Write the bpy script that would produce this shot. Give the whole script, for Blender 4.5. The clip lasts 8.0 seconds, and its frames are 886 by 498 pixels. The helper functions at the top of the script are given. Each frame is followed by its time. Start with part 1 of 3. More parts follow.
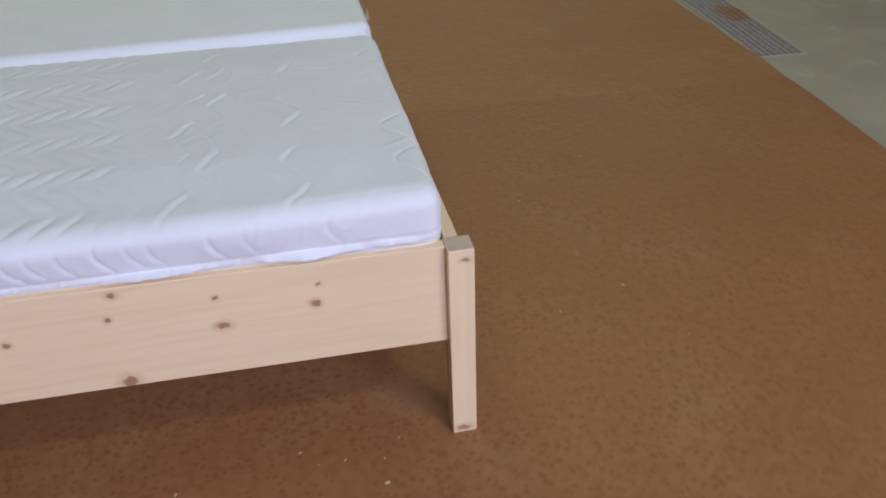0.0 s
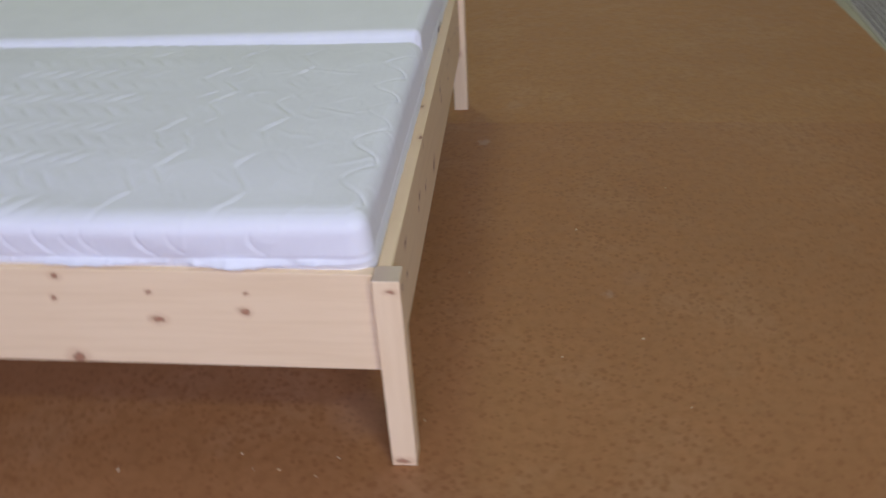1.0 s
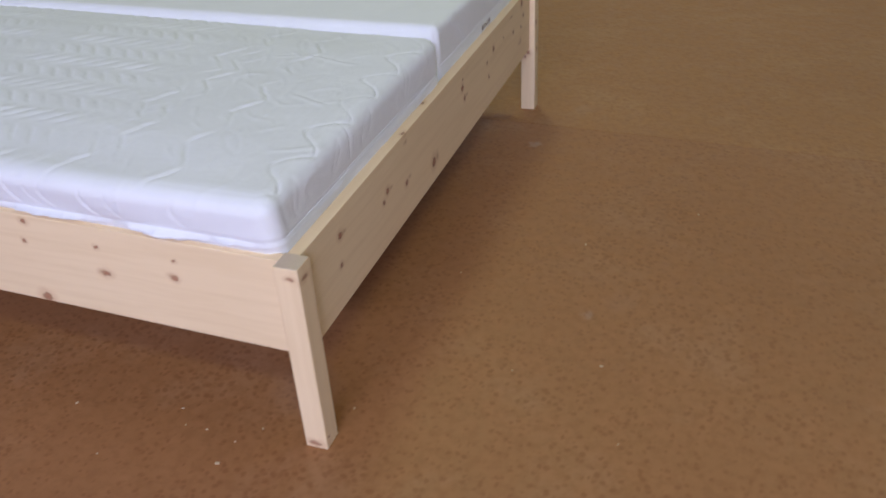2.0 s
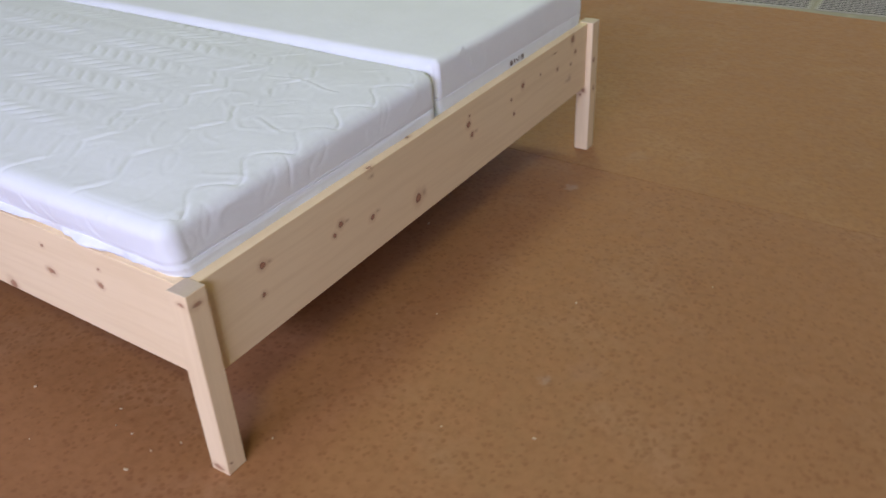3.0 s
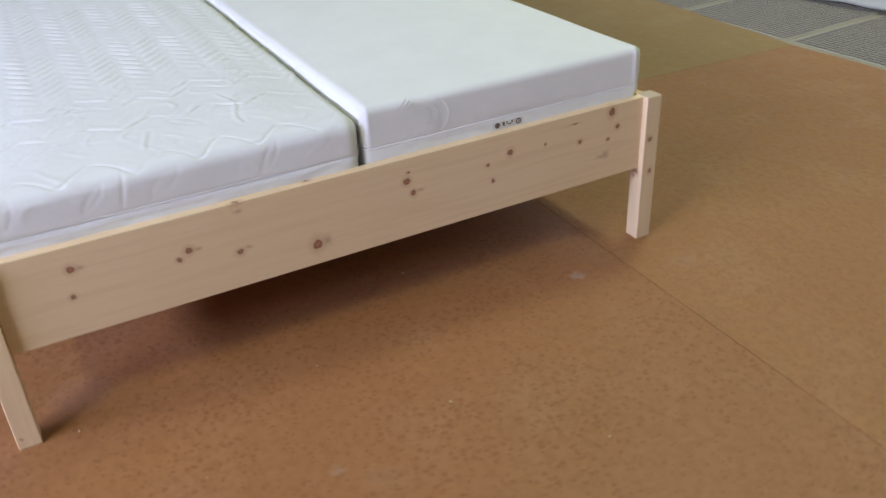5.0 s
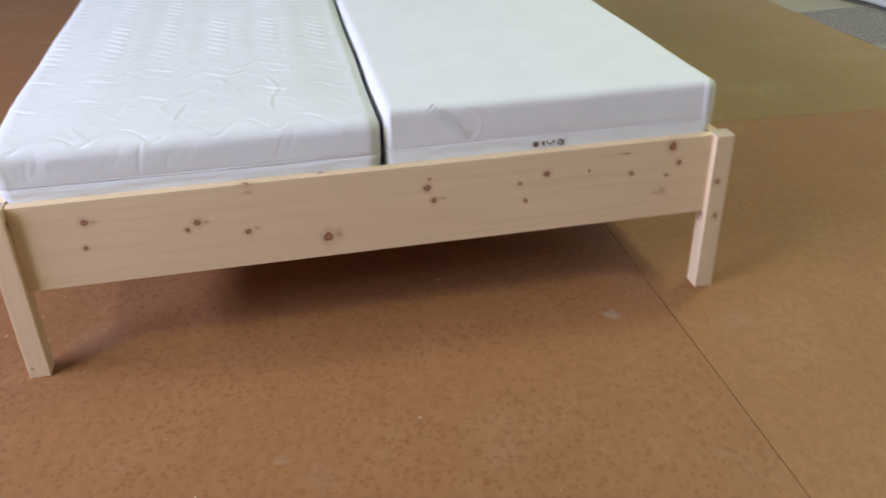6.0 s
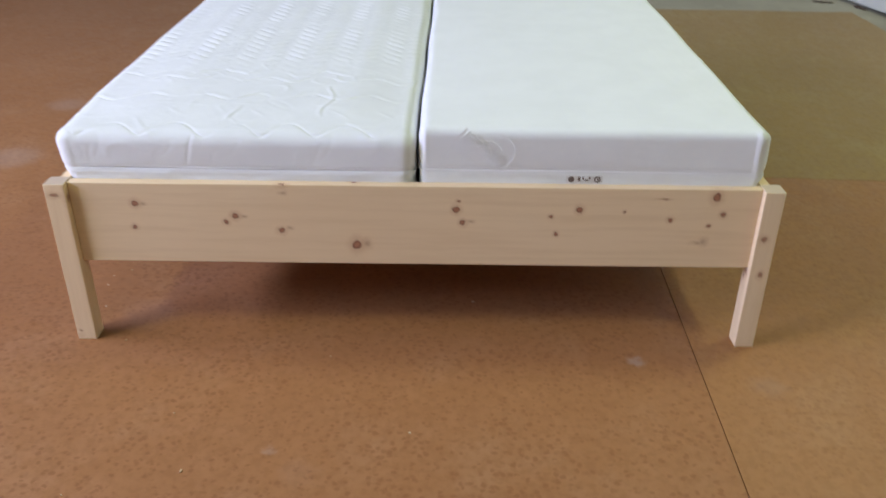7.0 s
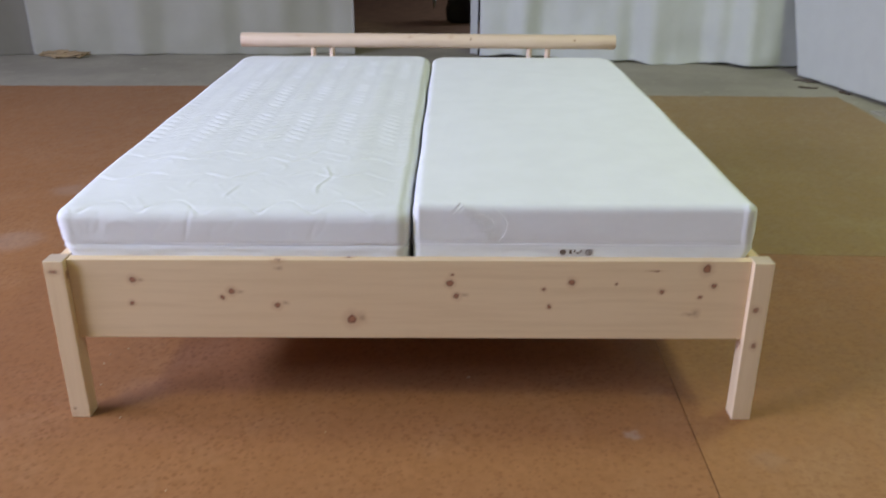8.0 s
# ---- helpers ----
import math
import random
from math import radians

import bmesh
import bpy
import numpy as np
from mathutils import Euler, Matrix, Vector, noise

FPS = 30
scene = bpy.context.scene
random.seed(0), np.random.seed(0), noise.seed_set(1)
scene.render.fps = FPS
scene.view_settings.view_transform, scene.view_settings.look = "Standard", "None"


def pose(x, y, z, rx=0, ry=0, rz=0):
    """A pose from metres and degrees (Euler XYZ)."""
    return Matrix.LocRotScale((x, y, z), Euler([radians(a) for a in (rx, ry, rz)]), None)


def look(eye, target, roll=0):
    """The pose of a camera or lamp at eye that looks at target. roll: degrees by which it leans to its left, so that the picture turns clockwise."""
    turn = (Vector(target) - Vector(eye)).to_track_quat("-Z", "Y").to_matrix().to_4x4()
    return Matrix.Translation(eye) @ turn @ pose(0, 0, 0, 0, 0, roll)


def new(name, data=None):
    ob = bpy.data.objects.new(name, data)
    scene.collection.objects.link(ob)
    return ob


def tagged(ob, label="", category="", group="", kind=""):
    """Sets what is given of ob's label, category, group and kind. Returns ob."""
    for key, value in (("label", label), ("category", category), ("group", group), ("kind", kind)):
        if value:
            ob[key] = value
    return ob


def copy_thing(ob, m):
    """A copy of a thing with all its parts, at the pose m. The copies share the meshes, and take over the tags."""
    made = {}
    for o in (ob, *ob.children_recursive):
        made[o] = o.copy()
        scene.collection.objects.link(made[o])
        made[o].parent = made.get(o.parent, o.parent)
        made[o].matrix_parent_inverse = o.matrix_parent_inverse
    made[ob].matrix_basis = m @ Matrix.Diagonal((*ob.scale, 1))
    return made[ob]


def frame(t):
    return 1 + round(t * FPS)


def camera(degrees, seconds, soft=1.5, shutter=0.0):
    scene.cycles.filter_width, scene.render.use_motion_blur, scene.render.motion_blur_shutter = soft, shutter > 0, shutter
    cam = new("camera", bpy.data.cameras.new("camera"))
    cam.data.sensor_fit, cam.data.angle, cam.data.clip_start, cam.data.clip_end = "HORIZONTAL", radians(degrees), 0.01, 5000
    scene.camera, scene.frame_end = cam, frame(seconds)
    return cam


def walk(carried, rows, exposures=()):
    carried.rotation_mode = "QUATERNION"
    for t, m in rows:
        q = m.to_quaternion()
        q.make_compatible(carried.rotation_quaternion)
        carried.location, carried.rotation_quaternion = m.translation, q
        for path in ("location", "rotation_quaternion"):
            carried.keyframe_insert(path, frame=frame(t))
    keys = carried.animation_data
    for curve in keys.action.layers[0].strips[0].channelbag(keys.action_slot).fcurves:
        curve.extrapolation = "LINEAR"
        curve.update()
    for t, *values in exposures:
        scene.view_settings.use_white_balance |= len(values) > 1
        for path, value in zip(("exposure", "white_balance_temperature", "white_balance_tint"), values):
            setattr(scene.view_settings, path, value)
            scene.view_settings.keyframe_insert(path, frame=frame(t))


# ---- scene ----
cam = camera(55.3, 8.0, shutter=0.8)
PATH = [
    (0, (-0.265, -1.193, 1.203), (0.056, 0.456, 0.118), -2.1),
    (0.5, (-0.026, -1.156, 1.196), (0.034, 0.527, 0.116), -2.5),
    (1, (0.222, -1.124, 1.204), (0.026, 0.545, 0.12), -3.6),
    (1.2, (0.33, -1.124, 1.202), (0.039, 0.527, 0.11), -1.8),
    (2.3, (0.782, -0.945, 1.219), (0.066, 0.58, 0.142), -3.9),
    (2.5, (0.861, -0.884, 1.214), (0.066, 0.614, 0.153), -3.0),
    (3, (1.038, -0.741, 1.225), (0.082, 0.659, 0.166), -3.0),
    (3.5, (1.171, -0.539, 1.22), (0.036, 0.737, 0.179), -3.3),
    (4, (1.323, -0.333, 1.219), (0.052, 0.835, 0.208), -3.4),
    (4.5, (1.492, -0.121, 1.225), (0.095, 0.895, 0.217), -3.8),
    (4.7, (1.545, -0.012, 1.219), (0.092, 0.925, 0.214), -3.1),
    (5.8, (1.73, 0.55, 1.236), (0.054, 0.971, 0.224), -2.1),
    (6, (1.72, 0.605, 1.208), (0.021, 0.951, 0.211), -1.2),
    (6.5, (1.729, 0.794, 1.22), (-0.014, 0.932, 0.249), -1.8),
    (7, (1.769, 0.897, 1.224), (0.013, 0.892, 0.267), 0.6),
    (7.5, (1.807, 0.918, 1.2), (-0.006, 0.859, 0.356), -0.3),
    (8, (1.804, 0.912, 1.204), (-0.042, 0.905, 0.434), 0.1),
]
walk(cam, [(t, look(eye, target, roll)) for t, eye, target, roll in PATH],
     [(0.0, -1.37, 6400, 10), (1.2, -1.34, 6400, 10), (2.5, -1.09, 6370, 11), (3.5, -0.93, 6370, 11), (4.5, -0.77, 6320, 11), (6.0, -0.61, 6270, 11), (7.0, -0.58, 6240, 11), (7.5, -0.61, 6230, 11), (8.0, -0.73, 6230, 11)])

# ---- light ----
world = bpy.data.worlds.new("world")
scene.world = world
world.use_nodes = True
sky = world.node_tree.nodes.new("ShaderNodeTexSky")
sky.sky_type, sky.sun_disc, sky.sun_elevation, sky.sun_rotation = "NISHITA", False, radians(40), radians(180)
world.node_tree.links.new(sky.outputs[0], world.node_tree.nodes["Background"].inputs[0])
world.node_tree.nodes["Background"].inputs[1].default_value = 0.06

# Daylight at the openings: a row of high windows and two tinted roof lights in the hall, a window in the back room; the
# third roof light is an added fill.
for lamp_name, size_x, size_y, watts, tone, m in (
    ("window_daylight", 5.0, 0.8, 930, (0.80, 0.83, 1.23), look((1.2, -5.35, 3.15), (0.4, 0, 1.2))),
    ("roof_light_daylight", 0.9, 0.5, 106, (0.98, 1.0, 0.37), look((1.75, -2.5, 4.15), (1.75, -2.5, 0))),
    ("roof_light_daylight", 0.9, 0.5, 97, (0.88, 1.0, 0.55), look((-1.1, 3.3, 4.15), (-1.1, 3.3, 0))),
    # no known source: fill that brightens the far floor and the bed's front
    ("roof_light_daylight", 0.9, 0.9, 72, (0.92, 1.0, 0.60), look((2.1, 4.2, 4.15), (2.1, 4.2, 0))),
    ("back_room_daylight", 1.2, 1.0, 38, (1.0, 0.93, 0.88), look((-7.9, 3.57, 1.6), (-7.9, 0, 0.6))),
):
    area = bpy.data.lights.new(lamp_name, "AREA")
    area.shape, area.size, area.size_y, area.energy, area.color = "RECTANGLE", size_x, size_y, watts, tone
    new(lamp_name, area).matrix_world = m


# ---- materials ----
class Nodes:
    """A material's node tree with short calls for the usual nodes."""

    def __init__(self, name, rough=0.6):
        self.material = bpy.data.materials.new(name)
        self.material.use_nodes = True
        self.tree = self.material.node_tree
        self.shader = self.tree.nodes["Principled BSDF"]
        self.shader.inputs["Roughness"].default_value = rough
        self.place = self.add("ShaderNodeNewGeometry").outputs["Position"]

    def add(self, kind):
        return self.tree.nodes.new(kind)

    def link(self, value, socket):
        if isinstance(value, bpy.types.NodeSocket):
            self.tree.links.new(value, socket)
        else:
            socket.default_value = value

    def math(self, op, a, b=0.0, c=0.0):
        n = self.add("ShaderNodeMath")
        n.operation = op
        for value, socket in zip((a, b, c), n.inputs):
            self.link(value, socket)
        return n.outputs[0]

    def vec(self, op, a, b=(0, 0, 0)):
        n = self.add("ShaderNodeVectorMath")
        n.operation = op
        self.link(a, n.inputs[0])
        self.link(b, n.inputs[1])
        return n.outputs["Value"] if op in ("LENGTH", "DISTANCE", "DOT_PRODUCT") else n.outputs["Vector"]

    def noise(self, scale, detail=3.0, rough=0.55, where=None, colour=False):
        n = self.add("ShaderNodeTexNoise")
        self.link(self.place if where is None else where, n.inputs["Vector"])
        n.inputs["Scale"].default_value, n.inputs["Detail"].default_value, n.inputs["Roughness"].default_value = scale, detail, rough
        return n.outputs["Color" if colour else "Fac"]

    def cells(self, scale, where=None, random=1.0):
        n = self.add("ShaderNodeTexVoronoi")
        self.link(self.place if where is None else where, n.inputs["Vector"])
        n.inputs["Scale"].default_value, n.inputs["Randomness"].default_value = scale, random
        return n

    def span(self, value, a, b, lo=0.0, hi=1.0):
        n = self.add("ShaderNodeMapRange")
        n.interpolation_type = "SMOOTHSTEP"
        self.link(value, n.inputs["Value"])
        for socket, v in zip(("From Min", "From Max", "To Min", "To Max"), (a, b, lo, hi)):
            n.inputs[socket].default_value = v
        return n.outputs["Result"]

    def mix(self, fac, a, b):
        n = self.add("ShaderNodeMix")
        n.data_type = "RGBA"
        self.link(fac, n.inputs["Factor"])
        self.link(a if isinstance(a, bpy.types.NodeSocket) else (*a, 1.0), n.inputs[6])
        self.link(b if isinstance(b, bpy.types.NodeSocket) else (*b, 1.0), n.inputs[7])
        return n.outputs[2]

    def colour(self, value):
        self.link(value if isinstance(value, bpy.types.NodeSocket) else (*value, 1.0), self.shader.inputs["Base Color"])
        return self

    def rough(self, value):
        self.link(value, self.shader.inputs["Roughness"])
        return self

    def bump(self, height, strength=0.3, distance=0.002):
        n = self.add("ShaderNodeBump")
        n.inputs["Strength"].default_value, n.inputs["Distance"].default_value = strength, distance
        self.link(height, n.inputs["Height"])
        self.link(n.outputs[0], self.shader.inputs["Normal"])
        return self


def pine(name, along, knots=(), tone=(0.790, 0.615, 0.388), strong=1.0, faint=()):
    """Planed pine whose grain runs along the axis given, with knots at (x, y, z, radius, stretch)."""
    n = Nodes(name, 0.55)
    stretch = [14.0, 14.0, 14.0]
    stretch[along] = 0.7
    warp = n.vec("MULTIPLY", n.vec("SUBTRACT", n.noise(5.0, 2.0, colour=True), (0.5, 0.5, 0.5)), (0.014, 0.014, 0.014))
    where = n.vec("ADD", n.place, warp)
    lines = n.noise(4.0, 4.0, 0.6, where=n.vec("MULTIPLY", where, tuple(stretch)))
    fine = n.noise(30.0, 2.0, 0.5, where=n.vec("MULTIPLY", where, tuple(stretch)))
    cloud = n.noise(2.2, 2.0)
    pale, dark = tuple(min(1, c * 1.04) for c in tone), (tone[0] * 0.97, tone[1] * 0.945, tone[2] * 0.91)
    c = n.mix(n.span(lines, 0.40, 0.72), pale, dark)
    c = n.mix(n.math("MULTIPLY", n.span(fine, 0.45, 0.75), 0.25), c, dark)
    c = n.mix(n.math("MULTIPLY", n.span(cloud, 0.35, 0.7), 0.35), c, (tone[0] * 0.95, tone[1] * 0.90, tone[2] * 0.84))
    if knots:
        wob = n.vec("MULTIPLY", n.vec("SUBTRACT", n.noise(90.0, 2.0, colour=True), (0.5, 0.5, 0.5)), (0.010, 0.010, 0.010))
        spot = n.vec("ADD", n.place, wob)
        near = None
        for x, y, z, r, longer in knots:
            s = [1 / r] * 3
            s[along] = 1 / (r * longer)
            d = n.vec("LENGTH", n.vec("MULTIPLY", n.vec("SUBTRACT", spot, (x, y, z)), tuple(s)))
            near = d if near is None else n.math("MINIMUM", near, d)
        c = n.mix(n.span(near, 1.0, 2.9, 0.35, 0.0), c, (0.50, 0.28, 0.15))
        c = n.mix(n.span(near, 0.75, 1.25, strong, 0.0), c, (0.225, 0.088, 0.048))
        c = n.mix(n.span(near, 0.45, 0.80, 0.85 * strong, 0.0), c, (0.42, 0.195, 0.105))
        c = n.mix(n.span(near, 0.10, 0.32, 0.55 * strong, 0.0), c, (0.24, 0.095, 0.052))
    if faint:
        haze = n.vec("ADD", n.place, n.vec("MULTIPLY", n.vec("SUBTRACT", n.noise(60.0, 3.0, colour=True), (0.5, 0.5, 0.5)), (0.014, 0.014, 0.014)))
        near = None
        for x, y, z, r, longer in faint:
            s = [1 / r] * 3
            s[along] = 1 / (r * longer)
            d = n.vec("LENGTH", n.vec("MULTIPLY", n.vec("SUBTRACT", haze, (x, y, z)), tuple(s)))
            near = d if near is None else n.math("MINIMUM", near, d)
        c = n.mix(n.span(near, 0.4, 2.2, 0.36, 0.0), c, (0.46, 0.27, 0.15))
        c = n.mix(n.span(near, 0.2, 1.0, 0.30, 0.0), c, (0.28, 0.12, 0.065))
    if along == 2:
        axis = n.add("ShaderNodeSeparateXYZ")
        n.link(n.add("ShaderNodeNewGeometry").outputs["Normal"], axis.inputs[0])
        rings = n.noise(160.0, 2.0)
        c = n.mix(n.span(axis.outputs["Z"], 0.8, 0.95), c, n.mix(rings, (0.60, 0.475, 0.35), (0.50, 0.395, 0.29)))
    n.colour(c).bump(lines, 0.12, 0.0008)
    return n.material


def cloth(name, tone, weave=900.0):
    """Knitted mattress cover: matt, with a fine knit and faint shading of the yarn."""
    n = Nodes(name, 0.85)
    knit = n.cells(weave, random=0.35).outputs["Distance"]
    cloud = n.noise(9.0, 3.0)
    c = n.mix(n.span(cloud, 0.3, 0.7), tone, tuple(c * 0.965 for c in tone))
    c = n.mix(n.math("MULTIPLY", n.span(knit, 0.2, 0.9), 0.10), c, tuple(c * 0.8 for c in tone))
    n.colour(c)
    n.bump(n.math("ADD", n.math("MULTIPLY", knit, 0.25), n.math("ADD", n.noise(60.0, 3.0), n.math("MULTIPLY", n.noise(21.0, 2.0), 1.3))), 0.24, 0.0028)
    n.shader.inputs["Sheen Weight"].default_value = 0.15
    return n.material


def painted_floor(name, tone, much_fleck=0.64):
    """Brown floor sheet with small dark flecks, scuffs and pale smudges."""
    n = Nodes(name, 0.55)
    warp = n.vec("MULTIPLY", n.vec("SUBTRACT", n.noise(55.0, 2.0, colour=True), (0.5, 0.5, 0.5)), (0.016, 0.016, 0.0))
    where = n.vec("MULTIPLY", n.vec("ADD", n.place, warp), (1.0, 1.0, 0.0))
    cell = n.cells(64.0, where)
    size = n.span(n.noise(3.0, 3.0), 0.34, 0.66, 0.30, 0.45)
    fleck = n.span(n.math("SUBTRACT", cell.outputs["Distance"], size), -0.24, 0.14, 1.0, 0.0)
    some = n.add("ShaderNodeSeparateColor")
    n.link(cell.outputs["Color"], some.inputs[0])
    fleck = n.math("MULTIPLY", fleck, n.span(some.outputs[0], 0.05, 0.45, 0.0, much_fleck))
    cloud, wear = n.noise(1.1, 4.0, 0.6), n.noise(16.0, 4.0, 0.65)
    c = n.mix(n.span(cloud, 0.3, 0.72), tone, tuple(v * f for v, f in zip(tone, (0.90, 0.88, 0.86))))
    c = n.mix(n.span(wear, 0.42, 0.75, 0.0, 0.5), c, tuple(v * f for v, f in zip(tone, (1.16, 1.18, 1.22))))
    dust = n.noise(3.2, 5.0, 0.62)
    c = n.mix(n.span(dust, 0.48, 0.68, 0.0, 0.42), c, (tone[0] * 1.14, tone[1] * 1.34, tone[2] * 1.70))
    mottle = n.noise(42.0, 3.0, 0.6)
    c = n.mix(n.span(mottle, 0.38, 0.68, 0.0, 0.55), c, tuple(v * f for v, f in zip(tone, (0.78, 0.74, 0.70))))
    c = n.mix(fleck, c, tuple(v * f for v, f in zip(tone, (0.66, 0.57, 0.51))))
    # pale smudges on the floor
    edge = n.vec("ADD", n.place, n.vec("MULTIPLY", n.vec("SUBTRACT", n.noise(30.0, 3.0, colour=True), (0.5, 0.5, 0.5)), (0.05, 0.05, 0.0)))
    for x, y, r, much in ((0.087, 1.366, 0.026, 0.26), (0.415, 0.532, 0.018, 0.16), (0.18, 1.66, 0.05, 0.07), (0.48, 0.60, 0.05, 0.03), (-1.75, -0.75, 0.10, 0.14), (-0.55, 1.45, 0.08, 0.08), (-0.10, 0.12, 0.09, 0.05), (-1.15, -0.72, 0.13, 0.16)):
        d = n.vec("DISTANCE", edge, (x, y, 0.0))
        c = n.mix(n.span(d, r * 0.35, r * 1.1, much, 0.0), c, (0.50, 0.46, 0.42))
    n.colour(c).rough(n.span(wear, 0.3, 0.7, 0.46, 0.60))
    n.shader.inputs["Specular IOR Level"].default_value = 0.40
    n.bump(n.math("SUBTRACT", n.noise(130.0, 3.0), n.math("MULTIPLY", fleck, 0.5)), 0.10, 0.001)
    return n.material


def concrete(name, tone):
    n = Nodes(name, 0.75)
    cloud, grit, scuff = n.noise(1.6, 5.0, 0.62), n.noise(70.0, 3.0), n.noise(7.0, 5.0, 0.7)
    c = n.mix(n.span(cloud, 0.32, 0.68), tone, tuple(v * 0.78 for v in tone))
    c = n.mix(n.span(scuff, 0.56, 0.74, 0.0, 0.55), c, tuple(v * 1.30 for v in tone))
    c = n.mix(n.span(grit, 0.5, 0.8, 0.0, 0.4), c, tuple(v * 0.7 for v in tone))
    n.colour(c).bump(grit, 0.3, 0.002)
    return n.material


def plain(name, tone, rough=0.6, vary=0.12, scale=8.0, metal=0.0):
    n = Nodes(name, rough)
    c = n.mix(n.span(n.noise(scale, 4.0), 0.3, 0.7), tone, tuple(v * (1 - 2 * vary) for v in tone))
    n.colour(c).bump(n.noise(scale * 12, 3.0), 0.12, 0.001)
    n.shader.inputs["Metallic"].default_value = metal
    return n.material


def steel(name):
    """Galvanised grating, rusty in places."""
    n = Nodes(name, 0.5)
    rust = n.span(n.noise(5.0, 4.0, 0.65), 0.66, 0.76, 0.0, 0.6)
    blot = n.vec("MULTIPLY", n.vec("SUBTRACT", n.place, (1.75, 2.20, 0.0)), (1.6, 1.0, 1.0))
    blot = n.math("ADD", n.vec("LENGTH", blot), n.math("MULTIPLY", n.noise(14.0, 3.0), 0.12))
    rust = n.math("MAXIMUM", rust, n.span(blot, 0.12, 0.20, 0.9, 0.0))
    n.colour(n.mix(rust, n.mix(n.noise(40.0, 3.0), (0.47, 0.43, 0.36), (0.33, 0.30, 0.25)), (0.42, 0.17, 0.06)))
    n.shader.inputs["Metallic"].default_value = 0.1
    return n.material


FOOT_KNOTS = [
    (0.0, 0.175, 0.371, 0.0070, 1.1), (0.0, 0.166, 0.309, 0.0052, 1.1), (0.0, 0.406, 0.341, 0.0068, 1.2), (0.0, 0.383, 0.326, 0.0050, 1.3),
    (0.0, 0.511, 0.305, 0.0062, 1.2), (0.0, 0.687, 0.269, 0.0125, 0.85), (0.0, 0.921, 0.365, 0.0075, 1.0),
    (0.0, 0.926, 0.386, 0.0028, 1.4), (0.0, 0.937, 0.331, 0.0066, 1.0), (0.0, 1.208, 0.368, 0.0070, 1.0), (0.0, 1.143, 0.348, 0.0042, 1.0),
    (0.0, 1.158, 0.304, 0.0048, 1.0), (0.0, 1.313, 0.364, 0.0030, 1.0), (0.0, 1.401, 0.397, 0.0016, 7.0), (0.0, 1.422, 0.344, 0.0052, 1.0),
    (0.0, 1.521, 0.404, 0.0105, 0.9), (0.0, 1.542, 0.358, 0.0056, 1.0), (0.0, 1.512, 0.329, 0.0040, 1.2),
    (-0.004, 0.520, 0.420, 0.0042, 2.2), (-0.018, 0.685, 0.420, 0.0045, 1.8),
]
SIDE_KNOTS = [
    (-0.257, 0.0, 0.345, 0.0060, 1.1), (-0.250, 0.0, 0.383, 0.0034, 1.0), (-0.416, 0.0, 0.327, 0.0065, 1.5), (-0.421, 0.0, 0.386, 0.0040, 1.1),
    (-0.595, 0.0, 0.372, 0.0046, 1.0), (-0.588, 0.0, 0.239, 0.0100, 1.2), (-0.758, 0.0, 0.352, 0.0050, 1.1), (-0.580, 0.0, 0.418, 0.0045, 1.6),
    (-0.92, 0.0, 0.30, 0.0070, 1.2), (-1.25, 0.0, 0.36, 0.0060, 1.0), (-1.60, 0.0, 0.29, 0.0080, 1.2),
]
POST_A_KNOTS = [(0.018, -0.001, 0.397, 0.0105, 0.48), (0.006, 0.026, 0.386, 0.0070, 1.5), (0.002, -0.021, 0.403, 0.0075, 0.45), (-0.007, -0.021, 0.012, 0.0130, 0.45), (0.018, -0.010, 0.027, 0.0028, 0.8)]
POST_B_KNOTS = [(0.018, 1.642, 0.304, 0.0070, 1.0), (0.018, 1.650, 0.209, 0.0055, 1.3), (-0.004, 1.6245, 0.205, 0.0060, 1.2), (-0.015, 1.6245, 0.19, 0.004, 1.2)]

FOOT_FAINT = [
    (0.0, 1.506, 0.287, 0.0085, 1.0), (0.0, 1.494, 0.284, 0.0040, 3.5), (0.0, 0.532, 0.312, 0.0045, 1.4), (0.0, 0.521, 0.402, 0.0048, 1.6),
    (0.0, 0.712, 0.273, 0.0110, 0.9), (0.0, 0.193, 0.371, 0.0050, 1.5), (0.0, 0.955, 0.334, 0.0035, 2.0), (0.0, 0.425, 0.340, 0.0040, 1.8),
]
SIDE_FAINT = [(-0.264, 0.0, 0.347, 0.0060, 1.2), (-0.426, 0.0, 0.329, 0.0050, 1.6)]
pine_foot = pine("pine_foot_board", 1, FOOT_KNOTS, faint=FOOT_FAINT)
pine_side = pine("pine_side_board", 0, SIDE_KNOTS, strong=0.75, faint=SIDE_FAINT)
pine_post_a = pine("pine_post_knotty", 2, POST_A_KNOTS, strong=0.65)
pine_post_b = pine("pine_post_knotty_pale", 2, POST_B_KNOTS, (0.770, 0.610, 0.398), 0.7)
pine_pole = pine("pine_pole", 1, [(-2.03, 0.25, 0.638, 0.006, 2.5), (-2.03, 0.75, 0.63, 0.005, 1.5), (-2.03, 0.93, 0.63, 0.006, 1.3), (-2.028, 1.02, 0.618, 0.004, 1.0), (-2.028, 1.48, 0.612, 0.004, 1.0)], (0.71, 0.55, 0.41))
pine_plain = pine("pine_plain", 1)
cover_quilted = cloth("quilted_cover", (0.80, 0.81, 0.81))
cover_smooth = cloth("smooth_cover", (0.82, 0.83, 0.82), 1200.0)
piping_white = plain("piping_white", (0.83, 0.83, 0.84), 0.6, 0.03)
tag_white = plain("tag_white", (0.72, 0.70, 0.68), 0.7, 0.05)
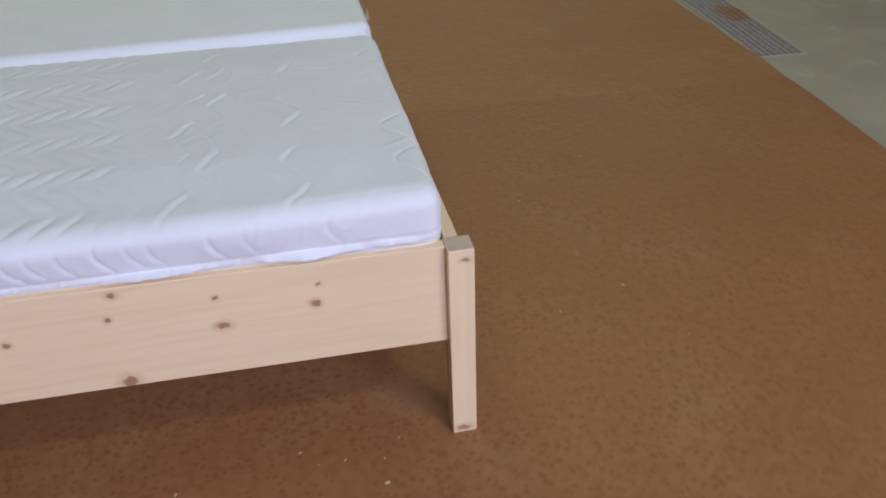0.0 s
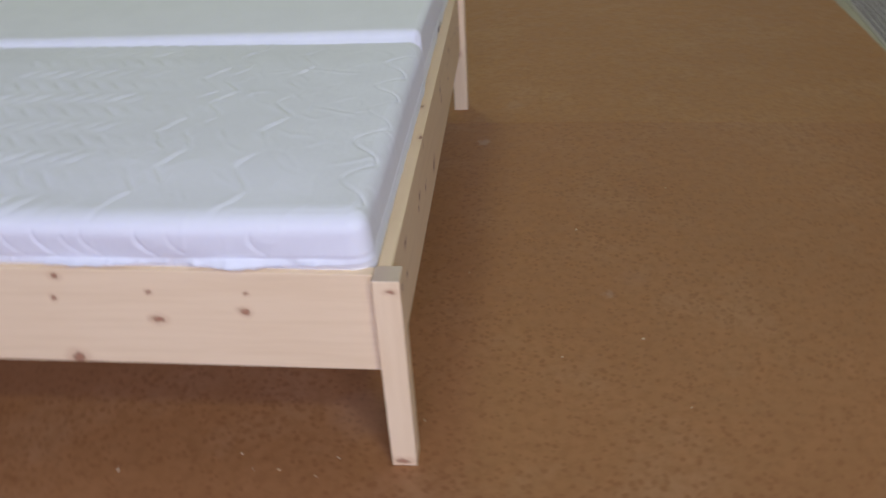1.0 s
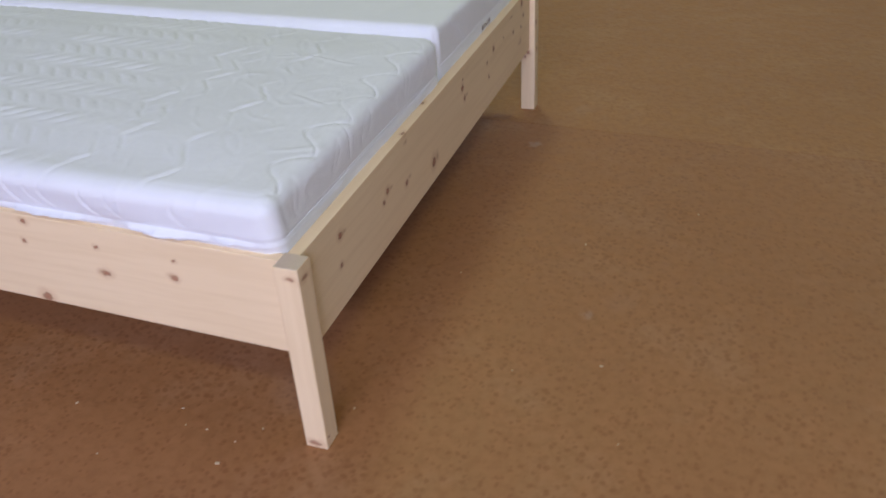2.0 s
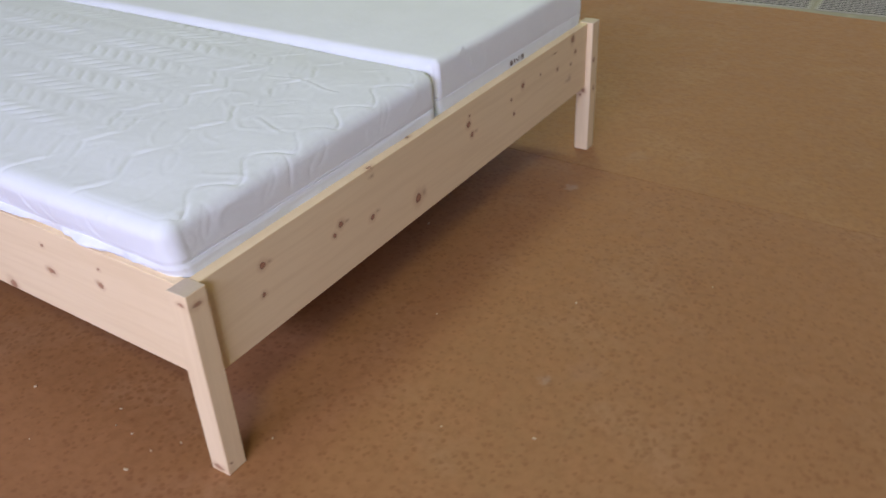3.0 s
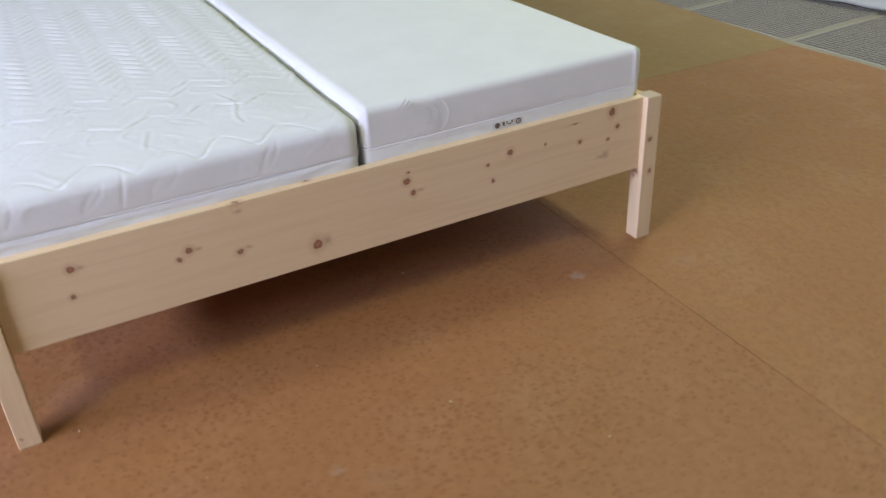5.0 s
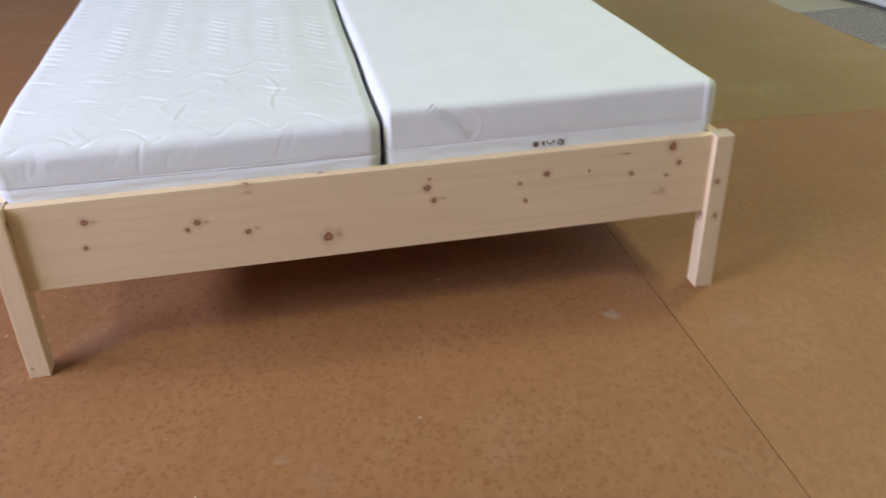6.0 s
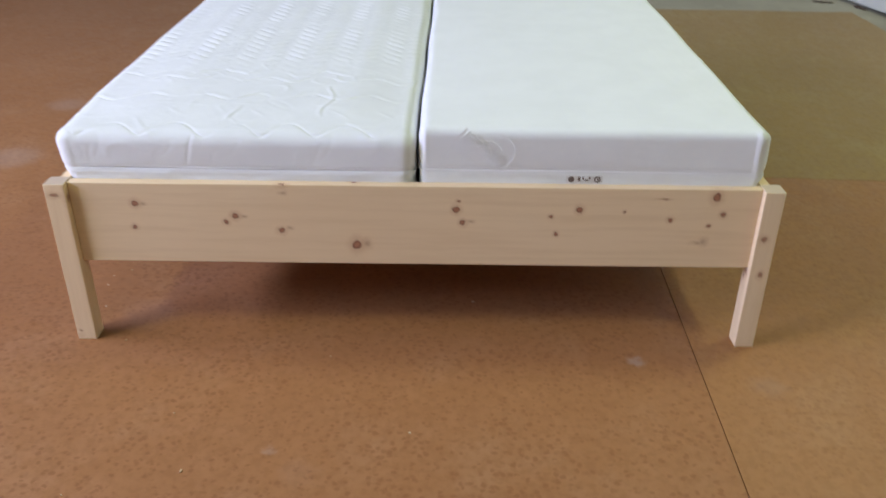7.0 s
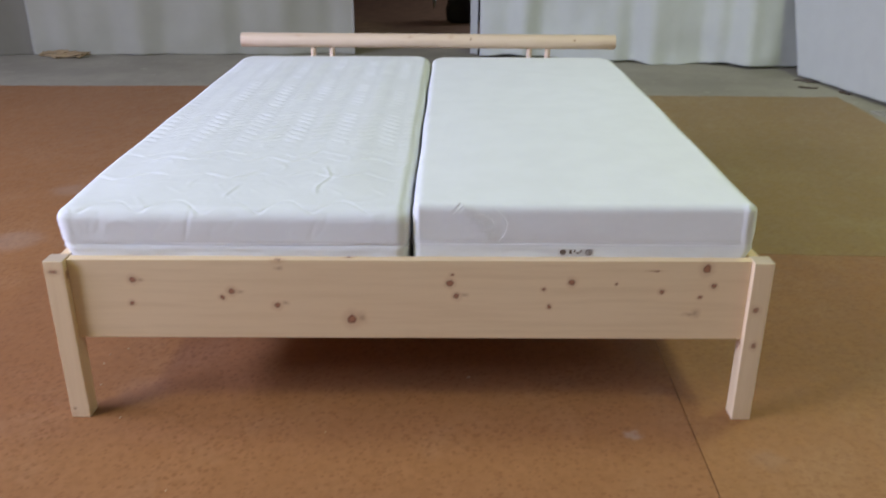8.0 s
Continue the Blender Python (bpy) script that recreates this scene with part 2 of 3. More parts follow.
print_brown = plain("print_brown", (0.15, 0.105, 0.085), 0.7)
floor_brown = painted_floor("floor_brown", (0.336, 0.155, 0.060), 0.60)
floor_olive = painted_floor("floor_olive", (0.354, 0.170, 0.063), 0.42)
floor_tan = painted_floor("floor_tan", (0.318, 0.203, 0.071), 0.3)
grey_concrete = concrete("grey_concrete", (0.38, 0.345, 0.262))
# Wall tones held low so that less bounce light gets under the bed.
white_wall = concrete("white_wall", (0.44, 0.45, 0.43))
wall_low_bounce = concrete("wall_low_bounce", (0.11, 0.11, 0.106))
sheet_white = cloth("fleece_sheet_white", (0.62, 0.635, 0.56), 300.0)
# The unlit sheet's shade is in these two tones, deeper at its far end.
sheet_shaded = cloth("fleece_sheet_shaded", (0.385, 0.372, 0.29), 300.0)
sheet_deep_shade = cloth("fleece_sheet_deep_shade", (0.20, 0.185, 0.135), 300.0)
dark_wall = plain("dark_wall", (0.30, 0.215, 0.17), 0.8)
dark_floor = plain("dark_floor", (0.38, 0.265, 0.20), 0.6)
dark_cloth = plain("dark_cloth", (0.025, 0.022, 0.022), 0.7)
galvanised = steel("galvanised_grating")
pit_shade = plain("pit_shade", (0.045, 0.038, 0.032), 0.9)
chip_wood = plain("chip_wood", (0.60, 0.45, 0.28), 0.7)
bark = plain("bark", (0.10, 0.066, 0.045), 0.8)
straw = plain("straw", (0.42, 0.30, 0.15), 0.8)


# ---- shapes ----
def part(name, bm, material, parent=None, label="", smooth=False):
    """Links a bmesh as one mesh object, under a thing or a part if one is given."""
    me = bpy.data.meshes.new(name)
    bmesh.ops.recalc_face_normals(bm, faces=bm.faces)
    bm.to_mesh(me)
    bm.free()
    me.materials.append(material)
    if smooth:
        me.shade_smooth()
    ob = new(name, me)
    ob.parent = parent
    return tagged(ob, label)


def raw(name, verts, faces, material, parent=None, label="", smooth=True):
    me = bpy.data.meshes.new(name)
    me.from_pydata(verts, [], faces)
    me.materials.append(material)
    if smooth:
        me.shade_smooth()
    ob = new(name, me)
    ob.parent = parent
    return tagged(ob, label)


def block(x0, x1, y0, y1, z0, z1, bevel=0.0, rings=2):
    bm = bmesh.new()
    bmesh.ops.create_cube(bm, size=1.0, matrix=Matrix.LocRotScale(((x0 + x1) / 2, (y0 + y1) / 2, (z0 + z1) / 2), None, (x1 - x0, y1 - y0, z1 - z0)))
    if bevel:
        bmesh.ops.bevel(bm, geom=bm.edges[:], offset=bevel, segments=rings, profile=0.5, affect="EDGES", clamp_overlap=True)
    return bm


def rod(a, b, r, sides=16, bevel=0.0):
    """A rod from a to b."""
    bm = bmesh.new()
    a, b = Vector(a), Vector(b)
    m = Matrix.Translation((a + b) / 2) @ (b - a).to_track_quat("Z", "Y").to_matrix().to_4x4()
    bmesh.ops.create_cone(bm, cap_ends=True, segments=sides, radius1=r, radius2=r, depth=(b - a).length, matrix=m)
    if bevel:
        rim = [e for e in bm.edges if any(len(f.verts) > 4 for f in e.link_faces)]
        bmesh.ops.bevel(bm, geom=rim, offset=bevel, segments=3, profile=0.5, affect="EDGES")
    return bm


def slab(outline, top, thick):
    """A flat plate with the outline given."""
    bm = bmesh.new()
    low = [bm.verts.new((x, y, top - thick)) for x, y in outline]
    high = [bm.verts.new((x, y, top)) for x, y in outline]
    bm.faces.new(high)
    bm.faces.new(low[::-1])
    for i in range(len(outline)):
        j = (i + 1) % len(outline)
        bm.faces.new((low[i], low[j], high[j], high[i]))
    return bm


def ragged(points, rough, step=0.12, seed=0.0):
    """Points along a line that wanders a little from the straight."""
    out = []
    for (x0, y0), (x1, y1) in zip(points, points[1:]):
        n = max(1, int(math.hypot(x1 - x0, y1 - y0) / step))
        for i in range(n):
            f = i / n
            x, y = x0 + (x1 - x0) * f, y0 + (y1 - y0) * f
            d = noise.noise((x * 2.3 + seed, y * 2.3, seed)) * rough + noise.noise((x * 9.0, y * 9.0 + seed, 3.0)) * rough * 0.35
            l = math.hypot(x1 - x0, y1 - y0)
            out.append((x - d * (y1 - y0) / l, y + d * (x1 - x0) / l))
    out.append(points[-1])
    return out


def thing(name, label, category, at=(0, 0, 0), group="", kind=""):
    ob = new(name)
    ob.location = at
    ob.empty_display_size = 0.1
    return tagged(ob, label, category, group, kind)


def structure(ob, label):
    return tagged(ob, label, kind="structure")


# ---- the hall ----
def build_floor():
    structure(part("ground", block(-9.5, 7.2, -5.8, 6.6, -0.16, -0.005), grey_concrete), "worn grey concrete floor of the hall")
    def joint(x):
        return 1.517 - 0.032 * x + 0.004 * math.sin(x * 2.1)
    xs = [-3.82 + i * 0.2 for i in range(27)] + [1.57]
    seam = [(x, joint(x)) for x in xs]
    foot_edge = ragged([(1.57, joint(1.57)), (1.545, 0.85), (1.53, 0.1), (1.50, -0.8), (1.45, -4.6)], 0.018, seed=2.0)
    near = [(x, y - 0.0012) for x, y in seam] + foot_edge[1:] + ragged([(1.45, -4.6), (-4.0, -4.6)], 0.01)[1:] + ragged([(-4.0, -4.6), (-3.97, -2.1), (-3.98, -0.55), (-3.82, joint(-3.82) - 0.0012)], 0.015, seed=5.0)[1:-1]
    structure(part("floor", slab(near[::-1], 0.0, 0.005), floor_brown), "brown flecked floor sheet laid over the concrete")
    side = ragged([(1.60, 3.45), (0.90, 3.44), (0.28, 3.435), (-0.14, 3.435), (-0.985, 3.39)], 0.018, seed=7.0)
    cut = [(-0.985, 3.39), (-1.00, 2.98), (-1.02, 2.6), (-1.045, 2.1), (-1.045, joint(-1.045))]
    seam_b = [(x, y + 0.0012) for x, y in seam if x > -1.04]
    right = ragged([(1.57, joint(1.57)), (1.58, 1.665), (1.585, 2.46), (1.60, 3.45)], 0.012, seed=9.0)
    piece = [(cut[-1][0] + 0.001, cut[-1][1] + 0.0012)] + seam_b + right[1:-1] + side[:-1] + [(x + 0.001, y) for x, y in cut[:-1]]
    structure(part("floor", slab(piece, 0.0, 0.005), floor_olive), "yellow-brown floor sheet with faint flecks beside the bed")
    seam_c = [(x, y + 0.0012) for x, y in seam if x < -1.05]
    far = [(cut[-1][0] - 0.001, cut[-1][1] + 0.0012)] + [(x - 0.001, y) for x, y in cut[:-1]][::-1]
    far += ragged([(-0.988, 3.39), (-1.76, 3.43), (-2.6, 3.42), (-3.20, 3.45), (-3.68, 3.46)], 0.018, seed=11.0)[1:]
    far += ragged([(-3.68, 3.46), (-3.70, 2.24), (-3.82, joint(-3.82) + 0.0012)], 0.012, seed=12.0)[1:-1] + seam_c
    structure(part("floor", slab(far, 0.0, 0.005), floor_tan), "lighter brown floor sheet at the bed's head")


def wall_line(name, a, b, height, material, label, openings=(), thick=0.2):
    """An upright wall from a to b with openings (from, to, low, high) measured along it; the thickness lies on its left."""
    ax, ay = a
    bx, by = b
    length = math.hypot(bx - ax, by - ay)
    bm = bmesh.new()
    cuts = sorted({0.0, length, *[o[0] for o in openings], *[o[1] for o in openings]})
    for u0, u1 in zip(cuts, cuts[1:]):
        spans, hole = [(-0.005, height)], [o for o in openings if o[0] <= u0 + 1e-6 and o[1] >= u1 - 1e-6]
        if hole:
            spans = [s for s in ((-0.005, hole[0][2]), (hole[0][3], height)) if s[1] - s[0] > 0.01]
        for z0, z1 in spans:
            bmesh.ops.create_cube(bm, size=1.0, matrix=Matrix.LocRotScale(((u0 + u1) / 2, thick / 2, (z0 + z1) / 2), None, (u1 - u0, thick, z1 - z0)))
    bm.transform(Matrix.Translation((ax, ay, 0)) @ Matrix.Rotation(math.atan2(by - ay, bx - ax), 4, "Z"))
    return structure(part(name, bm, material), label)


def build_walls():
    # unseen walls: north paler for the floor's sheen, the rest dark against bounce
    wall_line("wall_north", (-9.4, 6.3), (7.0, 6.3), 4.3, white_wall, "plain unseen hall wall, paler to reflect in the far floor")
    wall_line("wall_east", (7.0, 6.3), (7.0, -5.5), 4.3, wall_low_bounce, "plain unseen hall wall, darkened to cut bounce light")
    wall_line("wall_south", (7.0, -5.5), (-9.4, -5.5), 4.3, wall_low_bounce, "plain unseen hall wall with a row of windows, darkened to cut bounce light", [(3.3, 8.3, 2.75, 3.55)])
    wall_line("wall_west", (-5.45, -5.5), (-5.45, 6.3), 4.3, white_wall, "whitewashed wall with an open doorway behind the bed", [(5.62, 6.70, 0.0, 2.1)])
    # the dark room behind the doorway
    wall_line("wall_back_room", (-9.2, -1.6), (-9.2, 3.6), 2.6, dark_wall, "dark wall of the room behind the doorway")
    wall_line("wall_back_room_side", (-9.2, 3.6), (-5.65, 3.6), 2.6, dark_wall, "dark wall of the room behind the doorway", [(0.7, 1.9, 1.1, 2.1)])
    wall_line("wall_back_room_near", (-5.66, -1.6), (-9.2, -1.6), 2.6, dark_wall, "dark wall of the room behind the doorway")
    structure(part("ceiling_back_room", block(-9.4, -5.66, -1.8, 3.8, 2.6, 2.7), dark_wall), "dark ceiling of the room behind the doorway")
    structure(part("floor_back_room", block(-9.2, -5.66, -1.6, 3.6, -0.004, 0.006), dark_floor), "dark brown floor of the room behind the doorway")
    # ceiling with the openings of two roof lights and of the added fill
    holes = ((1.30, 2.20, -2.75, -2.25), (-1.55, -0.65, 3.05, 3.55), (1.65, 2.55, 3.75, 4.65))
    xs = sorted({-9.6, 7.2, *[h[0] for h in holes], *[h[1] for h in holes]})
    ys = sorted({-5.7, 6.5, *[h[2] for h in holes], *[h[3] for h in holes]})
    bm = bmesh.new()
    for x0, x1 in zip(xs, xs[1:]):
        for y0, y1 in zip(ys, ys[1:]):
            if not any(h[0] <= x0 < h[1] and h[2] <= y0 < h[3] for h in holes):
                bmesh.ops.create_cube(bm, size=1.0, matrix=Matrix.LocRotScale(((x0 + x1) / 2, (y0 + y1) / 2, 4.4), None, (x1 - x0, y1 - y0, 0.2)))
    structure(part("ceiling", bm, wall_low_bounce), "plain unseen hall ceiling, darkened to cut bounce light, with two roof lights and a fill opening")


def hanging_sheet(name, label, a, b, low, high, material, folds, depth, seed, uneven=0.02, slant=0.0):
    """A sheet hung from a to b, with upright folds that grow towards its uneven lower edge; slant draws its first edge outwards."""
    (ax, ay), (bx, by) = a, b
    length = math.hypot(bx - ax, by - ay)
    nx, ny = -(by - ay) / length, (bx - ax) / length
    cols, rows = max(12, int(length / 0.025)), 26
    verts, faces = [], []
    for back in (0, 1):
        for i in range(cols + 1):
            u = i / cols * length
            bottom = low + uneven * noise.noise((u * 1.7 + seed, seed, 0)) + uneven * 0.4 * noise.noise((u * 6 + seed, seed, 5))
            for j in range(rows + 1):
                f = (j / rows) ** 1.6
                z = bottom + (high - bottom) * f
                lean = 0.45 + 0.55 * (1 - f)
                wave = noise.noise((u * folds + seed, z * 0.35, seed)) + 0.45 * noise.noise((u * folds * 2.7 + seed, z * 0.8, seed + 4))
                crease = 0.25 * noise.noise((u * 4.0, z * 5.0, seed + 9))
                d = depth * (lean * wave + crease) + (0.003 if back else 0.0)
                s = i / cols - slant * min(z, 0.6) / length * max(0.0, 1 - u)
                verts.append((ax + (bx - ax) * s + nx * d, ay + (by - ay) * s + ny * d, z))
    n = (cols + 1) * (rows + 1)
    for i in range(cols):
        for j in range(rows):
            k = i * (rows + 1) + j
            q = (k, k + rows + 1, k + rows + 2, k + 1)
            faces.append(q)
            faces.append(tuple(v + n for v in q[::-1]))
    for i in range(cols):
        k = i * (rows + 1)
        faces.append((k, k + n, k + rows + 1 + n, k + rows + 1))
    for j in range(rows):
        for k in (j, cols * (rows + 1) + j):
            faces.append((k, k + 1, k + 1 + n, k + n))
    return tagged(raw(name, verts, faces, material), label, "curtain", "sheets hung round the hall")


def build_sheets():
    # split in two so the colours follow the light's falloff to the left
    hanging_sheet("hanging_sheet", "far end of the fleece sheet behind the bed, light falloff put into its colour", (-5.17, -4.6), (-5.215, -2.44), -0.003, 2.6, sheet_deep_shade, 1.9, 0.060, 4.0, 0.008)
    hanging_sheet("hanging_sheet", "fleece sheet hung along the wall behind the bed, its shade put into the grey", (-5.20, -2.47), (-5.27, 0.155), -0.003, 2.6, sheet_shaded, 1.9, 0.075, 1.0, 0.008)
    hanging_sheet("hanging_sheet", "white fleece sheet with deep folds hung beside the doorway", (-5.16, 1.18), (-4.62, 3.75), 0.010, 2.6, sheet_white, 2.6, 0.11, 8.0, 0.03)
    # its stretch past x = -0.8 is added, unseen, to reflect in the floor
    hanging_sheet("hanging_sheet", "smooth white fleece sheet hung along the side of the hall", (-4.34, 3.455), (2.30, 4.82), 0.016, 2.6, sheet_white, 0.6, 0.022, 15.0, 0.02, 0.35)
    jamb = thing("door_1", "pale door jamb at the open doorway", "door", (-5.40, 1.165, 0), kind="structure")
    for x0, x1, y0, y1 in ((-0.04, 0.07, -0.055, -0.004), (0.075, 0.12, -0.012, 0.004)):
        part("jamb", block(x0, x1, y0, y1, -0.005, 2.1, 0.003), sheet_white, jamb)


def build_grating(name, label, width, length, pitch, at, turn):
    """A grating of flat steel bars in an angle frame, let into the concrete; its corner lies at the place given."""
    g = thing(name, label, "grating", (at[0], at[1], 0.0), "floor gratings")
    g.rotation_euler = (0, 0, radians(turn))
    top, low = -0.0008, -0.0049
    bm = bmesh.new()
    for x0, x1, y0, y1 in ((0, width, 0, 0.014), (0, width, length - 0.014, length), (0, 0.014, 0.014, length - 0.014), (width - 0.014, width, 0.014, length - 0.014)):
        bmesh.ops.create_cube(bm, size=1.0, matrix=Matrix.LocRotScale(((x0 + x1) / 2, (y0 + y1) / 2, (top + low) / 2), None, (x1 - x0, y1 - y0, top - low)))
    part("frame", bm, galvanised, g)
    # no depth below the bars: the shade of the gaps is this plate's colour
    part("pit", block(0.014, width - 0.014, 0.014, length - 0.014, -0.0049, -0.0046), pit_shade, g, "thin plate under the bars, coloured dark for the shade below them")
    def bar(name, data, x, y, z):
        ob = new(name, data)
        ob.parent, ob.location = g, (x, y, z)
    cross, bearing = bpy.data.meshes.new("cross_bar"), bpy.data.meshes.new("bearing_bar")
    for me, shape in ((cross, block(-(width - 0.028) / 2, (width - 0.028) / 2, -0.0026, 0.0026, -0.0017, 0.0017)), (bearing, block(-0.0026, 0.0026, -(length - 0.028) / 2, (length - 0.028) / 2, -0.0017, 0.0017))):
        shape.to_mesh(me)
        shape.free()
        me.materials.append(galvanised)
    n = int(round((length - 0.028) / pitch))
    for i in range(1, n):
        bar("cross_bar", cross, width / 2, 0.014 + (length - 0.028) * i / n, -0.0027)
    n = int(round((width - 0.028) / pitch))
    for i in range(1, n):
        bar("bearing_bar", bearing, 0.014 + (width - 0.028) * i / n, length / 2, -0.0024)
    return g


def build_gratings():
    build_grating("floor_grating", "galvanised steel floor grating with a rusty patch, beside the brown floor", 0.21, 1.60, 0.026, (1.572, 1.672), -3.5)
    grate = build_grating("floor_grating", "galvanised steel floor grating let into the concrete", 0.655, 0.78, 0.028, (-1.04, 3.432), 3.0)
    for x, y in ((-2.40, 3.361), (-1.72, 3.396), (-0.36, 3.468), (0.320, 3.503), (1.0, 3.539)):
        copy_thing(grate, pose(x, y, 0, 0, 0, 3.0))
    build_grating("floor_grating", "galvanised steel floor grating close to the white sheet", 0.64, 0.20, 0.022, (-3.30, 3.50), 6.0)


# ---- the bed ----
def build_bed():
    bed = thing("double_bed", "pale pine double bed with square legs and a pole headrest", "bed", (-1.03, 0.825, 0))
    def add(name, bm, material, label="", smooth=False, parent=None):
        bm.transform(Matrix.Translation((1.03, -0.825, 0)))
        return part(name, bm, material, parent or bed, label, smooth)
    add("leg", block(-0.029, 0.018, -0.021, 0.026, 0, 0.4245, 0.0022), pine_post_a, "knotty pine leg at the foot")
    add("leg", block(-0.029, 0.018, 1.6245, 1.6715, 0, 0.4245, 0.0022), pine_post_b, "pale pine leg at the foot with two knots")
    add("leg", block(-2.078, -2.031, -0.021, 0.026, 0, 0.4635, 0.0022), pine_plain)
    add("leg", block(-2.078, -2.031, 1.6245, 1.6715, 0, 0.4245, 0.0022), pine_plain)
    add("foot_rail", block(-0.0255, 0.0, 0.0265, 1.624, 0.2175, 0.4225, 0.0018), pine_foot, "wide knotty pine board at the foot")
    board = block(-2.0305, -0.0295, 0.0, 0.0235, 0.2175, 0.4225, 0.0018)
    for v in board.verts:
        v.co.z += -0.019 * v.co.x
    add("side_rail", board, pine_side, "wide knotty pine side board, rising a little to the head")
    add("side_rail", block(-2.0305, -0.0295, 1.6265, 1.65, 0.2175, 0.4225, 0.0018), pine_side)
    add("head_rail", block(-2.066, -2.043, 0.0265, 1.624, 0.2175, 0.4225, 0.0018), pine_plain)
    add("slat_ledge", block(-2.03, -0.03, 0.024, 0.05, 0.27, 0.315), pine_plain)
    add("slat_ledge", block(-2.03, -0.03, 1.60, 1.626, 0.27, 0.315), pine_plain)
    add("centre_beam", block(-2.04, -0.028, 0.80, 0.85, 0.25, 0.3145), pine_plain)
    for i in range(13):
        x = -1.96 + i * 0.155
        add("slat", block(x - 0.035, x + 0.035, 0.03, 1.62, 0.316, 0.334, 0.002), pine_plain)
    add("headrest_pole", rod((-2.058, -0.008, 0.609), (-2.058, 1.668, 0.601), 0.0315, 28, 0.004), pine_pole, "round pine pole as headrest", True)
    for y in (0.312, 0.397, 1.284, 1.366):
        add("peg", rod((-2.058, y, 0.40), (-2.058, y, 0.60), 0.0125, 14), pine_pole, "turned wooden peg", True)


def smooth_step(a, b, v):
    t = np.clip((v - a) / (b - a), 0, 1)
    return t * t * (3 - 2 * t)


def groove(d, w):
    """A soft seam of half-width w at distance d."""
    return np.exp(-(d / w) ** 2)


def wander(a, seed):
    """A smooth uneven wave between about -1 and 1."""
    return 0.5 * np.sin(a + seed) + 0.3 * np.sin(2.3 * a + 2.1 * seed) + 0.2 * np.sin(4.1 * a + 0.7 * seed)


def quilt_top(u, v):
    """Relief of the quilted cover: u metres from the foot end, v metres across."""
    h = np.zeros_like(u)
    field = smooth_step(0.44, 0.47, u) * (1 - smooth_step(1.88, 1.94, u))
    # herringbone: columns of short slanting puffs
    pitch = 0.0685
    col = np.floor(v / pitch)
    f = v / pitch - col
    slope = np.where(col % 2 == 0, 1.0, -1.0)
    bend = slope * (f - 0.5)
    phase = (u + bend * 0.050 + 0.004 * np.sin(col * 2.3) + 0.003 * np.sin(v * 40)) / 0.045
    puff = np.abs(np.sin(np.pi * phase)) ** 0.45
    stitch = np.floor(phase)
    own = np.sin(stitch * 12.9898 + col * 78.233) * 43758.5453
    own = own - np.floor(own)
    within = 0.04 + 0.96 * smooth_step(0.06, 0.30, f) * (1 - smooth_step(0.62, 0.92, f))
    patch = 0.22 + 0.78 * smooth_step(-0.85, -0.45, np.sin(2 * np.pi * (u - 0.60) / 0.47 + 0.7 * np.sin(col * 1.9) * smooth_step(0.8, 1.1, u)))
    h += field * within * patch * (0.25 + 0.75 * own) * 0.0064 * (puff - 0.75)
    h += field * 0.0005 * np.sin(np.pi * f)
    # zigzag seams near the foot end
    for u0, amp, deep, seed in ((0.425, 0.022, 0.0021, 0.4), (0.372, 0.022, 0.0021, 1.3), (0.230, 0.021, 0.0022, 2.0)):
        line = u0 - amp * 2 * bend + 0.012 * wander(v * 9, seed) + 0.0050 * wander(v * 61, seed)
        gap = 0.20 + 0.80 * smooth_step(-0.5, 0.2, wander(v * 23, seed * 3)) * (1 - 0.55 * smooth_step(0.30, 0.5, np.abs(f - 0.5)))
        h -= deep * gap * groove(u - line, 0.0045)
        h += deep * 0.6 * gap * groove(u - line - 0.013, 0.010)
    # faint leaves and short strokes between the seams
    for cu, cv, turn, ll, ww in ((0.17, 0.16, 0.9, 0.050, 0.012), (0.18, 0.47, -0.8, 0.055, 0.013), (0.28, 0.66, 1.1, 0.050, 0.010)):
        h -= 0.0006 * leaf(u, v, cu, cv, turn, ll, ww)
    for k in range(30):
        cu, cv = 0.08 + 0.34 * ((k * 0.5698 + 0.3) % 1.0), 0.05 + 0.70 * ((k * 0.7549 + 0.2) % 1.0)
        a = 0.9 * math.sin(k * 2.7)
        lu, lv = u - cu, v - cv
        bow = 4.0 * math.sin(k * 5.1) * (-lu * math.sin(a) + lv * math.cos(a)) ** 2
        h += 0.0011 * groove(lu * math.cos(a) + lv * math.sin(a) + bow, 0.0042) * groove(-lu * math.sin(a) + lv * math.cos(a), 0.024)
    # two puckered stitch lines that run up from the foot end
    for v0, u0, u1, seed in ((0.585, 0.10, 0.33, 0.0), (0.372, 0.07, 0.17, 2.0)):
        reach = smooth_step(u0, u0 + 0.02, u) * (1 - smooth_step(u1 - 0.03, u1, u))
        side = v - v0 - 0.010 * np.sin(u * 34 + seed)
        h += reach * (0.0011 * groove(side, 0.0050) - 0.0006 * groove(side - 0.010, 0.0050))
    return h


def leaf(u, v, cu, cv, turn, length, wide):
    """Outline seam of one leaf."""
    a = math.cos(turn) * (u - cu) + math.sin(turn) * (v - cv)
    b = -math.sin(turn) * (u - cu) + math.cos(turn) * (v - cv)
    t = np.clip(a / length, -1, 1)
    rim = wide * (1 - t * t)
    inside = np.abs(a) < length
    return np.where(inside, groove(np.abs(b) - rim, 0.004) + 0.25 * groove(b, 0.003), 0.0)


